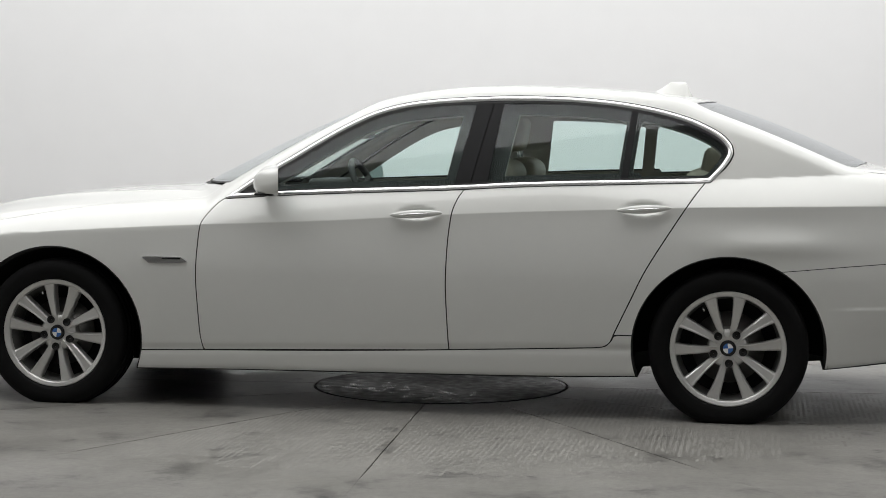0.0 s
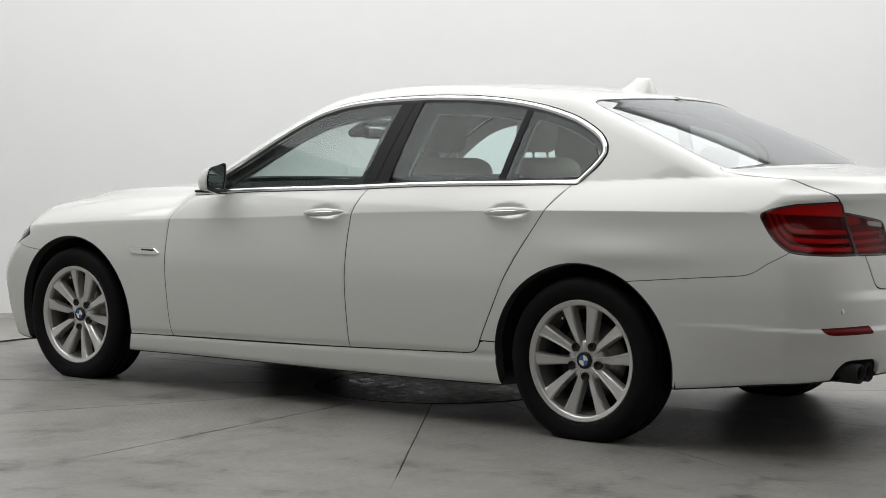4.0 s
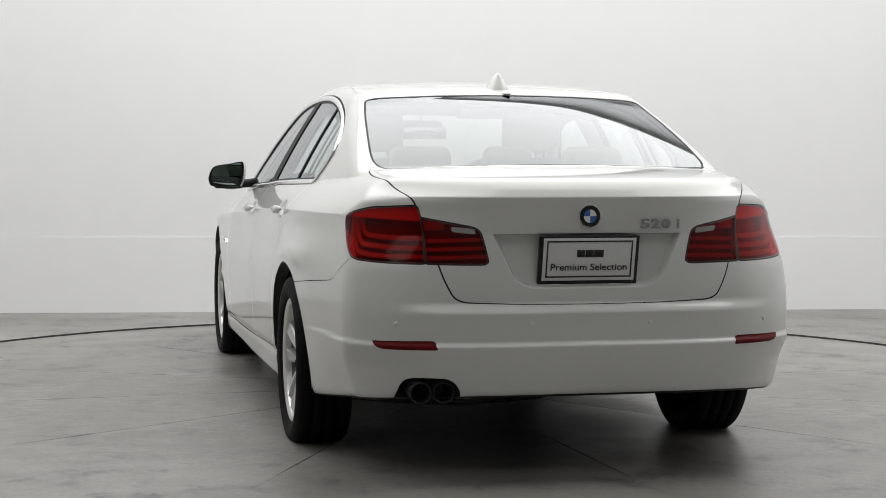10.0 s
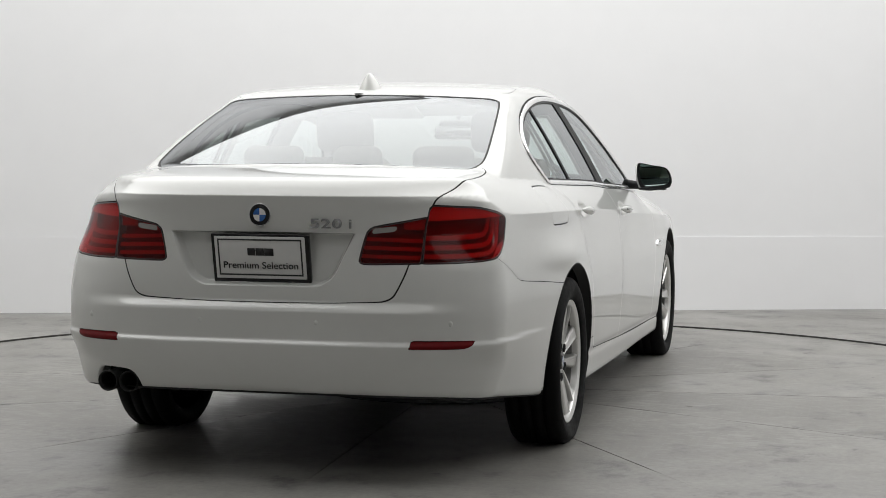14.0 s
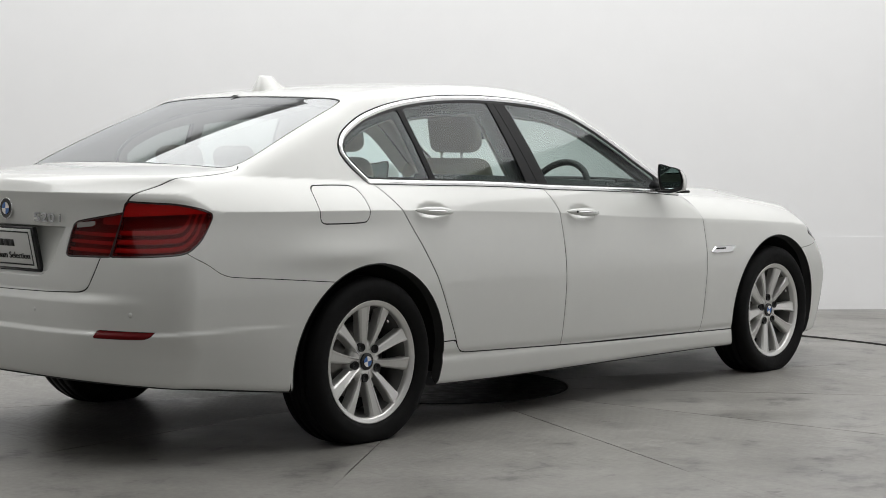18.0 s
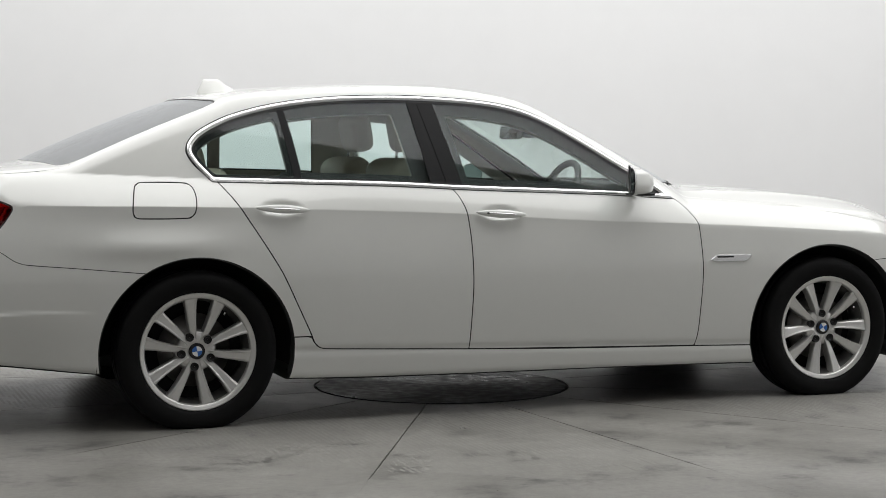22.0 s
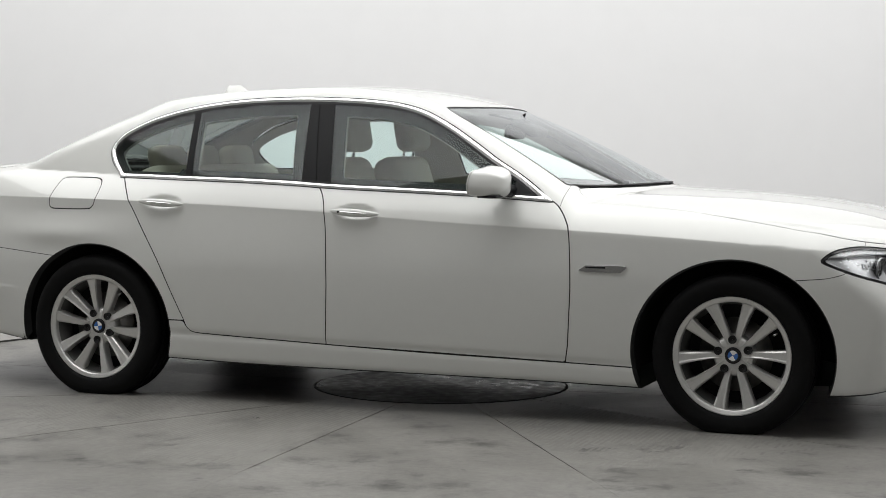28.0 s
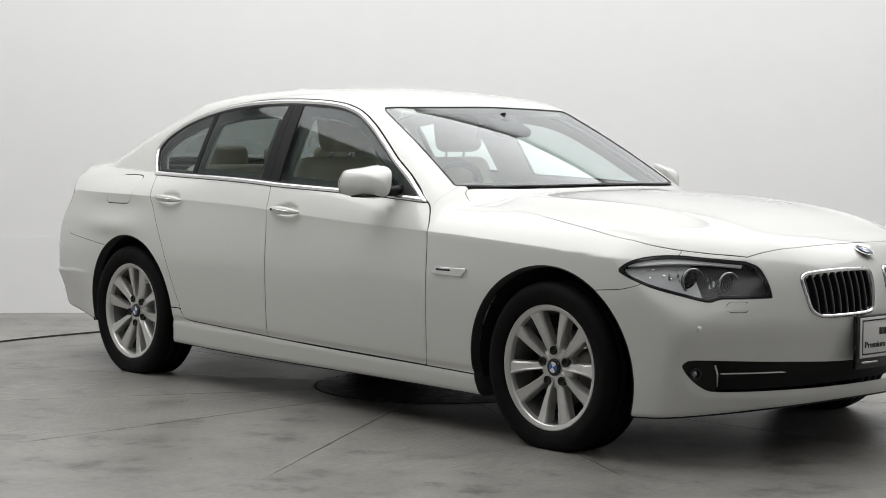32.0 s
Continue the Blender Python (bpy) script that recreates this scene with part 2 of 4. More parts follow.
def rim(m, depth):
    """Turns a panel's open edges inwards, so that it has thickness."""
    p, f, n = m
    e = np.concatenate([f[:, [0, 1]], f[:, [1, 2]], f[:, [2, 0]]])
    key, at, cnt = np.unique(np.sort(e, 1), axis=0, return_index=True, return_counts=True)
    edge = e[at[cnt == 1]]
    edge = edge[np.abs(p[edge, 1]).max(1) > 1e-4]
    if not len(edge):
        return m
    ids, back = np.unique(edge, return_inverse=True)
    back = back.reshape(-1, 2)
    k = len(p)
    u, v = edge[:, 0], edge[:, 1]
    iu, iv = k + back[:, 0], k + back[:, 1]
    low = p[ids] - n[ids] * depth
    faces = np.concatenate([np.stack([u, iu, v], 1), np.stack([v, iu, iv], 1)])
    return np.concatenate([p, low]), np.concatenate([f, faces]), np.concatenate([n, n[ids]])


def join(*ms):
    ps, fs, ns, k = [], [], [], 0
    for p, f, n in ms:
        ps.append(p), fs.append(f + k), ns.append(n)
        k += len(p)
    return np.concatenate(ps), np.concatenate(fs), np.concatenate(ns)


def shell():
    """The left half of the whole body surface."""
    phi = np.radians(np.linspace(0, 180, 251))
    rows = []
    for x in np.linspace(-2.0, 1.75, 301):
        rows.append((np.tile((x, 0, .62), (len(phi), 1)), np.stack([0 * phi, np.sin(phi), np.cos(phi)], 1)))
    for c, s in ((1.75, 1), (-2.0, -1)):
        for a in np.radians(np.linspace(0, 89.96, 101)[1:]):
            w = np.stack([s * np.sin(a) + 0 * phi, np.cos(a) * np.sin(phi), np.cos(a) * np.cos(phi)], 1)
            rows.append((np.tile((c, 0, .62), (len(phi), 1)), w))
    rows = rows[:301] + rows[301:401], rows[0:1] + rows[401:]
    ms = []
    for group, turn in zip(rows, (1, -1)):
        p = on_body(np.concatenate([r[0] for r in group]), np.concatenate([r[1] for r in group]))
        p[np.abs(p[:, 1]) < 1e-6, 1] = 0
        i = np.arange(len(group) * len(phi)).reshape(len(group), len(phi))
        a, b, c, d = i[:-1, :-1].ravel(), i[1:, :-1].ravel(), i[1:, 1:].ravel(), i[:-1, 1:].ravel()
        f = np.concatenate([np.stack([a, b, c], 1), np.stack([a, c, d], 1)])
        ms.append((p, f[:, ::turn], normals(p)))
    return join(*ms)

# ---- the car ----
car = tagged(new("sedan"), "white four-door sedan with silver alloy wheels, parked on the turntable", "car")
SEAMS = []


def take(m, sd, gap=.0027, deep=.0020):
    """Lifts the panel where sd < 0 out of m, with a gap round it; gives the panel and the rest."""
    s = sd(m[0])
    inner, more = cut(m, s + gap)
    band, outer = cut(more, sd(more[0]) - gap)
    # Black strip just below the gap paints in its seal and deep shade.
    if len(band[1]):
        SEAMS.append(shift(band, -deep))
    return inner, outer


def outline(points, plane, where=None, steps=10):
    """The signed distance from a closed outline in one of the car's views."""
    line = curve(points, steps)

    def sd(p):
        x, y, z = p.T
        q = {"side": (x, z), "top": (x, y), "back": (y, z), "tail": (y + x + 2.52, z), "nose": (y + 2.28 - x, z), "lid": (y, z + x + 2.52)}[plane]
        out = distance(np.stack(q, 1), line)
        return out if where is None else np.where(where(x, y, z), out, .5)
    return sd


def both(name, m, mat, parent=None, label="", depth=.009, lift=0.0, sides=(1, -1)):
    """A panel for the left and its twin for the right."""
    m = shift(m, lift) if lift else m
    m = rim(m, depth) if depth else m
    return [part(name, k, mat, parent or car, label) for s, k in ((1, m), (-1, mirror(m))) if s in sides]


def whole(name, m, mat, parent=None, label="", depth=.009, lift=0.0):
    """A panel that spans the car's middle."""
    m = shift(m, lift) if lift else m
    m = rim(m, depth) if depth else m
    return part(name, join(m, mirror(m)), mat, parent or car, label)


def bead(m, sd, width, height):
    """Rounds a band along an outline into a raised bead; sd runs from -width to 0 across it."""
    for k in (.2, .4, .6, .8):
        m = join(*cut(m, sd(m[0]) + width * k))
    p, f, n = m
    d = np.clip(-sd(p) / width, 0, 1)
    e, g = .002, np.empty_like(p)
    for i in range(3):
        q = np.zeros(3)
        q[i] = e
        g[:, i] = (sd(p + q) - sd(p - q)) / (2 * e)
    g -= (g * n).sum(1)[:, None] * n
    h = height * np.sin(np.pi * d)
    slope = -height * np.pi / width * np.cos(np.pi * d) * .8
    n2 = n - g * slope[:, None]
    return p + n * h[:, None], f, n2 / np.linalg.norm(n2, axis=1)[:, None]


def screen_foot(y):
    return 1.0 - .57 * y * y


def refine(m, lines, origin, way, where):
    """Cuts m along lines without parting it, then sets the points in a zone back on the body along one way."""
    for line in lines:
        m = join(*cut(m, line(m[0])))
    p, f, n = m
    p, zone_of = p.copy(), where(m[0], m[2])
    start = p[zone_of] * (1 - np.abs(way)) + np.array(origin) * np.abs(way)
    p[zone_of] = on_body(start, np.tile(np.array(way, float), (len(start), 1)))
    n = n.copy()
    n[zone_of] = normals(p[zone_of])
    return p, f, n


def level(z):
    return lambda p: p[:, 2] - z


body = shell()
HOLLOW[0] = .036
body = refine(body, [lambda p, k=k: np.where((p[:, 1] > .5) & (np.abs(p[:, 2] - CREASE(p[:, 0])) < .05), p[:, 2] - CREASE(p[:, 0]) - k, 1.0) for k in (-.003, .003)], (0, 0, 0), (0, 1, 0), lambda p, n: (np.abs(p[:, 2] - CREASE(p[:, 0])) < .03) & (p[:, 0] < 1.55) & (p[:, 0] > -2.15) & (n[:, 1] > .6))
# underside and wheel arches
p, f, n = body
under, body = cut(body, np.where(p[:, 2] < .5, n[:, 2] + .75, .5))


def arches(p):
    x, y, z = p.T
    r = np.minimum(np.hypot((x - 1.484) / 1.055, z - .311) - .388, np.hypot((x + 1.484) / 1.03, z - .308) - .386)
    return np.where(y > .5, r, .1)


_, under = cut(under, arches(under[0]))
whole("underbody", under, MATT_BLACK, depth=0)
_, body = cut(body, arches(body[0]))
# Black arch edge: the shade on the white painted return, put into colour.
arch_band, body = cut(body, arches(body[0]) - .005)
for end in (-1, 1):
    both("shaded_arch_edge", cut(arch_band, -end * arch_band[0][:, 0])[0], MATT_BLACK, depth=.045)
lip, _ = cut(body, arches(body[0]) - .035)
SEAMS.append(shift(lip, -.013))

# windscreen and rear window
ys = np.linspace(-.69, .69, 15)
side = [(.50, .652), (.27, .612), (.16, .59)]
line = [(screen_foot(y), y) for y in ys]
line[0], line[-1] = (*line[0], 1), (*line[-1], 1)
line += side + [(.13, .565), (.17, .40), (.20, .2), (.205, 0), (.20, -.2), (.17, -.40), (.13, -.565)] + [(a, -b) for a, b in side[::-1]]
sd = outline(line, "top", lambda x, y, z: (z > .9) & (x > -.1) & (x < 1.2))
pane, body = take(body, sd, .001)
pane, edge = cut(pane, sd(pane[0]) + .007)
whole("windscreen", pane, SCREEN_GLASS, label="clear curved windscreen", depth=0, lift=-.003)
whole("windscreen_seal", edge, SEAL, lift=.0)
lower = [(-1.935, .640), (-2.0, .60), (-2.035, .45), (-2.07, .25), (-2.085, 0)]
upper = [(-1.40, 0), (-1.392, .2), (-1.365, .4), (-1.335, .535), (-1.345, .575), (-1.50, .603), (-1.70, .628), (-1.85, .643)]
line = upper + lower[:-1] + [(-2.085, 0)] + [(a, -b) for a, b in lower[:-1][::-1]] + [(a, -b) for a, b in upper[1:][::-1]]
sd = outline(line, "top", lambda x, y, z: (z > 1.02) & (x < -1.1) & (x > -2.3))
pane, body = take(body, sd, .001)
pane, edge = cut(pane, sd(pane[0]) + .007)
rear_glass = whole("rear_window", pane, REAR_GLASS, label="curved rear window with reflections", depth=0, lift=-.003)
whole("rear_window_seal", edge, SEAL, lift=-.002)

# side windows: bright trim, pillar covers and panes
DLO = [(-1.402, 1.001, 1), (-1.03, .991), (-.788, .985), (-.543, .976), (-.298, .963), (-.054, .954), (.19, .945), (.42, .935), (.712, .917, 1), (.559, 1.024), (.438, 1.094), (.316, 1.171), (.193, 1.243), (.069, 1.301), (-.056, 1.335), (-.181, 1.352), (-.307, 1.361), (-.432, 1.366), (-.558, 1.368), (-.683, 1.366), (-.808, 1.361), (-.933, 1.350), (-1.058, 1.333), (-1.182, 1.308), (-1.305, 1.272), (-1.390, 1.234), (-1.450, 1.197), (-1.483, 1.158), (-1.491, 1.125), (-1.481, 1.098), (-1.455, 1.060)]
dlo = outline(DLO, "side", lambda x, y, z: (y > .42) & (z > .85))
opening, more = cut(body, dlo(body[0]) + .0015)
black_line, body = cut(more, dlo(more[0]) - .0015 - .0050 * step(.02, .06, more[0][:, 2] - .947 + .0435 * more[0][:, 0]))
SEAMS.append(shift(black_line, -.002))
opening_whole = opening
opening, trim = cut(opening, dlo(opening[0]) + .017)
trim = bead(trim, dlo, .017, .006)
both("window_trim", trim, BRIGHT_TRIM, label="bright chrome window surround", lift=.003)
opening, seal = cut(opening, dlo(opening[0]) + .026)
both("window_seal", seal, SEAL, depth=.006)
def upright(x0, x1, z):
    """x of a leaning post's edge that is x0 at the roof and x1 at the belt."""
    return x0 + (x1 - x0) * (1.362 - z) / .385


def between(m, a, b):
    """The part of m between two leaning edges, what lies before it and what lies behind."""
    front, m = cut(m, upright(*b, m[0][:, 2]) - m[0][:, 0])
    mid, back = cut(m, upright(*a, m[0][:, 2]) - m[0][:, 0])
    return front, mid, back


sail, opening = cut(opening, .515 + .30 * (opening[0][:, 2] - .93) - opening[0][:, 0])
front_pane, post, opening = between(opening, (-.460, -.380), (-.388, -.312))
both("front_pillar_cover", post, POST_BLACK, label="black pillar cover")
SEAMS.append(shift(post, -.02))
_, post, opening = between(opening, (-.503, -.455), (-.464, -.384))
both("rear_pillar_cover", post, POST_BLACK, label="black pillar cover")
SEAMS.append(shift(post, -.02))
rear_pane, post, quarter_pane = between(opening, (-1.094, -1.050), (-1.066, -1.020))
both("window_divider", post, POST_BLACK, label="slim black window divider")
both("mirror_sail", sail, PLASTIC)
both("front_window", front_pane, SIDE_GLASS, depth=0, lift=-.004, label="lightly tinted door window")
both("rear_door_window", rear_pane, SIDE_GLASS, depth=0, lift=-.004, label="lightly tinted door window")
both("quarter_window", quarter_pane, SIDE_GLASS, depth=0, lift=-.004, label="small tinted quarter window")

# lamps
TAIL_OUTER = [(.668, .951, 1), (.86, .944), (.93, .941), (1.05, .925), (1.105, .907), (1.108, .890), (1.06, .815), (1.0, .772), (.94, .760), (.78, .753), (.597, .751, 1)]
TAIL_INNER = [(.661, .911, 1), (.52, .893), (.41, .876), (.387, .860), (.347, .760), (.36, .749), (.45, .749), (.594, .751, 1)]
behind = lambda x, y, z: (x < -1.9) & (z > .6)
lamp_out, body = take(body, outline(TAIL_OUTER, "tail", behind), .0015)
lamp_in, body = take(body, outline(TAIL_INNER, "tail", behind), .0015)
HEAD = [(1.336, .704), (1.276, .735), (1.174, .752), (1.043, .757), (.855, .746), (.679, .735, 1), (.612, .712), (.565, .652), (.550, .610, 1), (.689, .608), (.822, .608), (.88, .597), (1.009, .617), (1.179, .649), (1.30, .685)]
ahead = lambda x, y, z: (x > 1.6) & (z > .5)
head, body = take(body, outline(HEAD, "nose", ahead))

# lid, bonnet and roof
half = [(0, .589), (.25, .594), (.385, .607), (.440, .618), (.473, .640), (.508, .719), (.529, .80), (.59, 1.05), (.640, 1.20), (.665, 1.34), (.676, 1.50), (.668, 1.60), (.640, 1.640), (.60, 1.585), (.45, 1.545), (.25, 1.508), (0, 1.492)]
line = half + [(-a, b) for a, b in half[-2:0:-1]]
lid, body = take(body, outline(line, "lid", lambda x, y, z: x < -1.7))
hollow = [lambda p, k=k: recess(p[:, 1], p[:, 2]) + k for k in (-.003, .004, .009, .014, .021)]
lid = refine(lid, [level(z) for z in (.8472, .8500, .8535, .8563, .9760, .9820)] + hollow, (-2.2, 0, 0), (-1, 0, 0), lambda p, n: (p[:, 0] < -2.4) & (p[:, 2] < .99) & (n[:, 0] < -.4))
whole("boot_lid", lid, PAINT, label="white boot lid with recessed plate panel")
half = [(2.225, 0), (2.218, .18), (2.195, .34), (2.140, .532, 1), (2.055, .632), (1.958, .722), (1.87, .775), (1.75, .797), (1.46, .785), (1.103, .741), (.90, .712), (.83, .697), (.79, .683), (.776, .660), (.83, .57), (.898, .46), (.985, .25), (1.02, 0)]
line = half + [(a, -b, *c) for a, b, *c in half[-2:0:-1]]
hood, body = take(body, outline(line, "top", lambda x, y, z: (x > .6) & (z > .68)), .0018)
whole("bonnet", hood, PAINT, label="white bonnet with raised creases")
def cowl_sd(p):
    x, y, z = p.T
    d = x - screen_foot(y)
    return np.where((z > .9) & (x > .5) & (x < 1.2), np.maximum(np.maximum(d - .028, -.02 - d), y - .655), .5)


cowl, body = cut(body, cowl_sd(body[0]))
whole("cowl", cowl, PLASTIC, label="black plastic cowl below the windscreen", lift=-.008)
line = [(.14, .53), (-.2, .548), (-.8, .548), (-1.32, .535), (-1.40, 0), (-1.32, -.535), (0, -.6), (.24, -.1), (.235, .1)]
roof, body = take(body, outline(line, "top", lambda x, y, z: z > 1.25), .0016, .002)
whole("roof", roof, PAINT, label="white roof panel")

# doors and sills
FRONT_EDGE = [(.700, .926), (.734, .904), (.771, .861), (.798, .812), (.811, .691), (.815, .569), (.809, .448), (.801, .325), (.789, .256, 1)]
MID_EDGE = [(-.306, .281, 1), (-.299, .421), (-.294, .567), (-.302, .761), (-.319, .882), (-.343, .942), (-.378, .985, 1)]
REAR_EDGE = [(-.925, .305), (-.968, .310), (-.992, .325), (-1.012, .370), (-1.070, .491), (-1.141, .637), (-1.261, .830), (-1.333, .939), (-1.388, 1.013, 1)]
out_side = lambda x, y, z: y > .5
sill_line = [(1.20, .245, 1), (.789, .255), (.192, .267), (-.306, .282), (-.924, .305), (-.972, .312), (-.998, .335), (-1.012, .361, 1), (-1.2, .361, 1), (-1.2, .05, 1), (1.2, .05, 1)]
sill, body = take(body, outline(sill_line, "side", lambda x, y, z: (y > .5) & (np.abs(x) < 1.3)))
both("sill", sill, PAINT, label="white sill panel")
front_door, body = take(body, outline(FRONT_EDGE + MID_EDGE + [(-.1, .985, 1), (.66, .945, 1)], "side", out_side))
rear_door, body = take(body, outline(MID_EDGE + [(-.6, 1.0, 1), (-1.36, 1.04, 1)] + REAR_EDGE[::-1], "side", out_side))
front_doors = both("front_door", front_door, PAINT, label="white front door")
rear_doors = both("rear_door", rear_door, PAINT, label="white rear door")

# bumpers
slot = outline([(1.02, .372), (.978, .390), (.75, .384), (.447, .373), (.155, .361), (-.4, .356, 1), (-.4, .262, 1), (.105, .262), (.436, .263), (.742, .266), (.876, .274), (.966, .316)], "nose", lambda x, y, z: (x > 1.9) & (z < .5))
intake, body = cut(body, slot(body[0]))
kidney_line = [(.036, .690), (.050, .706), (.20, .709), (.355, .698), (.388, .676), (.386, .61), (.370, .555), (.325, .532), (.20, .530), (.09, .534), (.055, .545), (.037, .60)]
kidney_sd = outline(kidney_line, "back", lambda x, y, z: x > 2.0)
kidney, body = take(body, kidney_sd, .001)
front_line = [(1.62, .60, 1), (1.46, .624), (1.32, .636), (1.236, .655), (1.1, .70), (1.0, .78, 1), (.9, .95, 1), (-.6, .95, 1), (-.6, 0, 1), (1.62, 0, 1)]
front_bumper, body = take(body, outline(front_line, "nose", lambda x, y, z: x > 1.5), .0015)
rear_line = [(1.85, .628, 1), (1.722, .638), (1.446, .660), (1.2, .678), (1.15, .692), (1.09, .724), (.985, .768), (.9, .81, 1), (-.8, .81, 1), (-.8, 0, 1), (1.85, 0, 1)]
rear_bumper, body = take(body, outline(rear_line, "tail", lambda x, y, z: x < -1.5), .0015)
rear_bumper = refine(rear_bumper, [level(z) for z in (.469, .478, .484, .493, .580, .594, .604, .612, .628)], (-2.2, 0, 0), (-1, 0, 0), lambda p, n: (p[:, 0] < -2.35) & (np.abs(p[:, 2] - .55) < .12) & (n[:, 0] < -.6))
reflector, rear_bumper = take(rear_bumper, outline([(.830, .489, 1), (.53, .493, 1), (.505, .464, 1), (.76, .463), (.80, .470)], "tail", lambda x, y, z: x < -2), .001)
both("rear_reflector", reflector, material("red_reflector", (.13, .004, .006), .35, spec=.12), label="dark red reflector", depth=.01)
left, right = rear_bumper, rear_bumper
pipe_hole = outline([(.668, .20, 1), (.655, .325), (.632, .358), (.60, .366), (.50, .364), (.472, .350), (.452, .318), (.440, .20, 1)], "back", lambda x, y, z: x < -2)
hole, left = cut(left, pipe_hole(left[0]))
part("rear_bumper", join(rim(left, .02), mirror(rim(right, .012))), PAINT, car, "white rear bumper with parking sensors")
part("exhaust_recess", shift(hole, -.10), MATT_BLACK, car)
flap, front_bumper = take(front_bumper, outline([(.682, .597, 1), (.672, .574), (.686, .561), (.78, .562), (.796, .574), (.782, .597, 1)], "nose", lambda x, y, z: x > 1.9), .0012, .006)
both("washer_flap", flap, PAINT, depth=.005)
whole("front_bumper", front_bumper, PAINT, label="white front bumper with black lower intake", depth=.015)
part("intake_back", join(shift(intake, -.07), mirror(shift(intake, -.07))), MATT_BLACK, car)

# wings, quarters, fuel flap
fender, body = take(body, lambda p: .742 - p[:, 0], .001)
both("front_wing", fender, PAINT, label="white front wing")
quarter_left, quarter = body, body
flap, quarter = take(quarter, outline([(-1.735, .862), (-1.742, .90), (-1.722, .985), (-1.700, 1.000), (-1.52, .998), (-1.492, .985), (-1.482, .945), (-1.492, .880), (-1.515, .858), (-1.70, .856)], "side", out_side), .0026)
part("body_side", rim(quarter_left, .012), PAINT, car)
part("body_side", mirror(rim(quarter, .012)), PAINT, car)
part("fuel_flap", mirror(rim(flap, .01)), PAINT, car, "white fuel filler flap")
seam_mesh = join(*SEAMS)
whole("panel_gap", seam_mesh, MATT_BLACK, depth=0)

# ---- lamps ----
def zone(m, s):
    """The piece of m where s < 0, or nothing."""
    return cut(m, s(m[0]))[0]


def edge_sd(points, plane):
    return outline(points, plane)


RED_LENS = glass("red_lens", (.95, .085, .09), .022)
RED_BAR = material("red_light_bar", (.27, .12, .11), .4, coat=.3)
RED_TOP = material("red_reflex_panel", (.50, .20, .18), .35, coat=.4, grain=.1, scale=400)
REVERSE = material("clear_reversing_lens", (.30, .27, .26), .2, coat=.8)
RED_DEEP = material("deep_red_housing", (.075, .018, .018), .45, coat=.3)
PALE_REFLECTION = material("pale_reflection", (.85, .85, .85), .2, coat=.8)
tail_dark = material("smoked_red_edge", (.045, .004, .006), .2, coat=.8)


def tail_lamp(name, m, points, bars, flash):
    """A red lamp: lens with a dark edge, housing behind it, light bars between; one a side."""
    sd = edge_sd(points, "tail")
    lens, edge = cut(m, sd(m[0]) + .006)
    for side in (1, -1):
        flip = (lambda k: k) if side == 1 else mirror
        lamp = part(name, flip(rim(edge, .03)), tail_dark, car, "red wrap-round tail lamp")
        part("lens", flip(shift(lens, -.001)), RED_LENS, lamp)
        part("housing", flip(rim(shift(m, -.030), .002)), RED_DEEP, lamp)
        for s in bars:
            bar = zone(lens, s)
            if len(bar[1]):
                part("light_bar", flip(rim(shift(bar, -.012), .01)), RED_BAR, lamp)
        spot = zone(lens, flash)
        if len(spot[1]):
            part("reversing_light" if name == "inner_tail_lamp" else "indicator", flip(rim(shift(spot, .0006 if name == "inner_tail_lamp" else -.006), .008)), REVERSE if name == "inner_tail_lamp" else RED_TOP, lamp)


wrap = curve([(.2, 1.15, 1), (1.25, 1.15, 1), (1.15, .95), (1.095, .895), (1.05, .818), (.99, .775), (.93, .763), (.78, .756), (.2, .753, 1)])


def ring_band(d0, d1):
    def s(p):
        q = np.stack([p[:, 0] + p[:, 1] + 2.52, p[:, 2]], 1)
        d = -distance(q, wrap)
        return np.maximum(np.maximum(d0 - d, d - d1), p[:, 2] - (.884 + .035 * np.clip(q[:, 0] - .75, 0, 1) / .3))
    return s


def top_zone(p):
    u = p[:, 0] + p[:, 1] + 2.52
    return (.896 + .012 * np.clip(u - .65, 0, 1) / .4) - p[:, 2] + .5 * (u > 1.085)


tail_lamp("outer_tail_lamp", lamp_out, TAIL_OUTER, [ring_band(.018, .032), ring_band(.048, .062), ring_band(.080, .094)], top_zone)
flat = [lambda p, a=a: np.abs(p[:, 2] - a + .02 * (p[:, 1] - .45)) - .006 for a in (.777, .806, .835)]
flat.append(lambda p: np.maximum(.868 - p[:, 2], .50 - p[:, 1]))
tail_lamp("inner_tail_lamp", lamp_in, TAIL_INNER, flat, lambda p: np.maximum(np.abs(p[:, 2] - .864 - .10 * (p[:, 1] - .42)) - .009, np.abs(p[:, 1] - .435) - .040))

BRIGHT = material("bright_reflector", (.66, .66, .67), .25, metal=.4, coat=.5)
DARK_CHROME = material("dark_chrome", (.30, .30, .31), .18, metal=1.0)
head_sd = edge_sd(HEAD, "nose")
lens, edge = cut(head, head_sd(head[0]) + .009)
back = shift(head, -.024)
u_of = lambda p: p[:, 1] + 2.28 - p[:, 0]
reflect, dark = cut(back, .940 + .5 * (back[0][:, 2] - .664) - u_of(back[0]))
# White strip along the lamp's top: the lens's reflection, painted in.
brow = zone(lens, lambda p: np.maximum((.712 + .020 * np.sin((u_of(p) - .62) * 4)) - p[:, 2], .70 - u_of(p)))


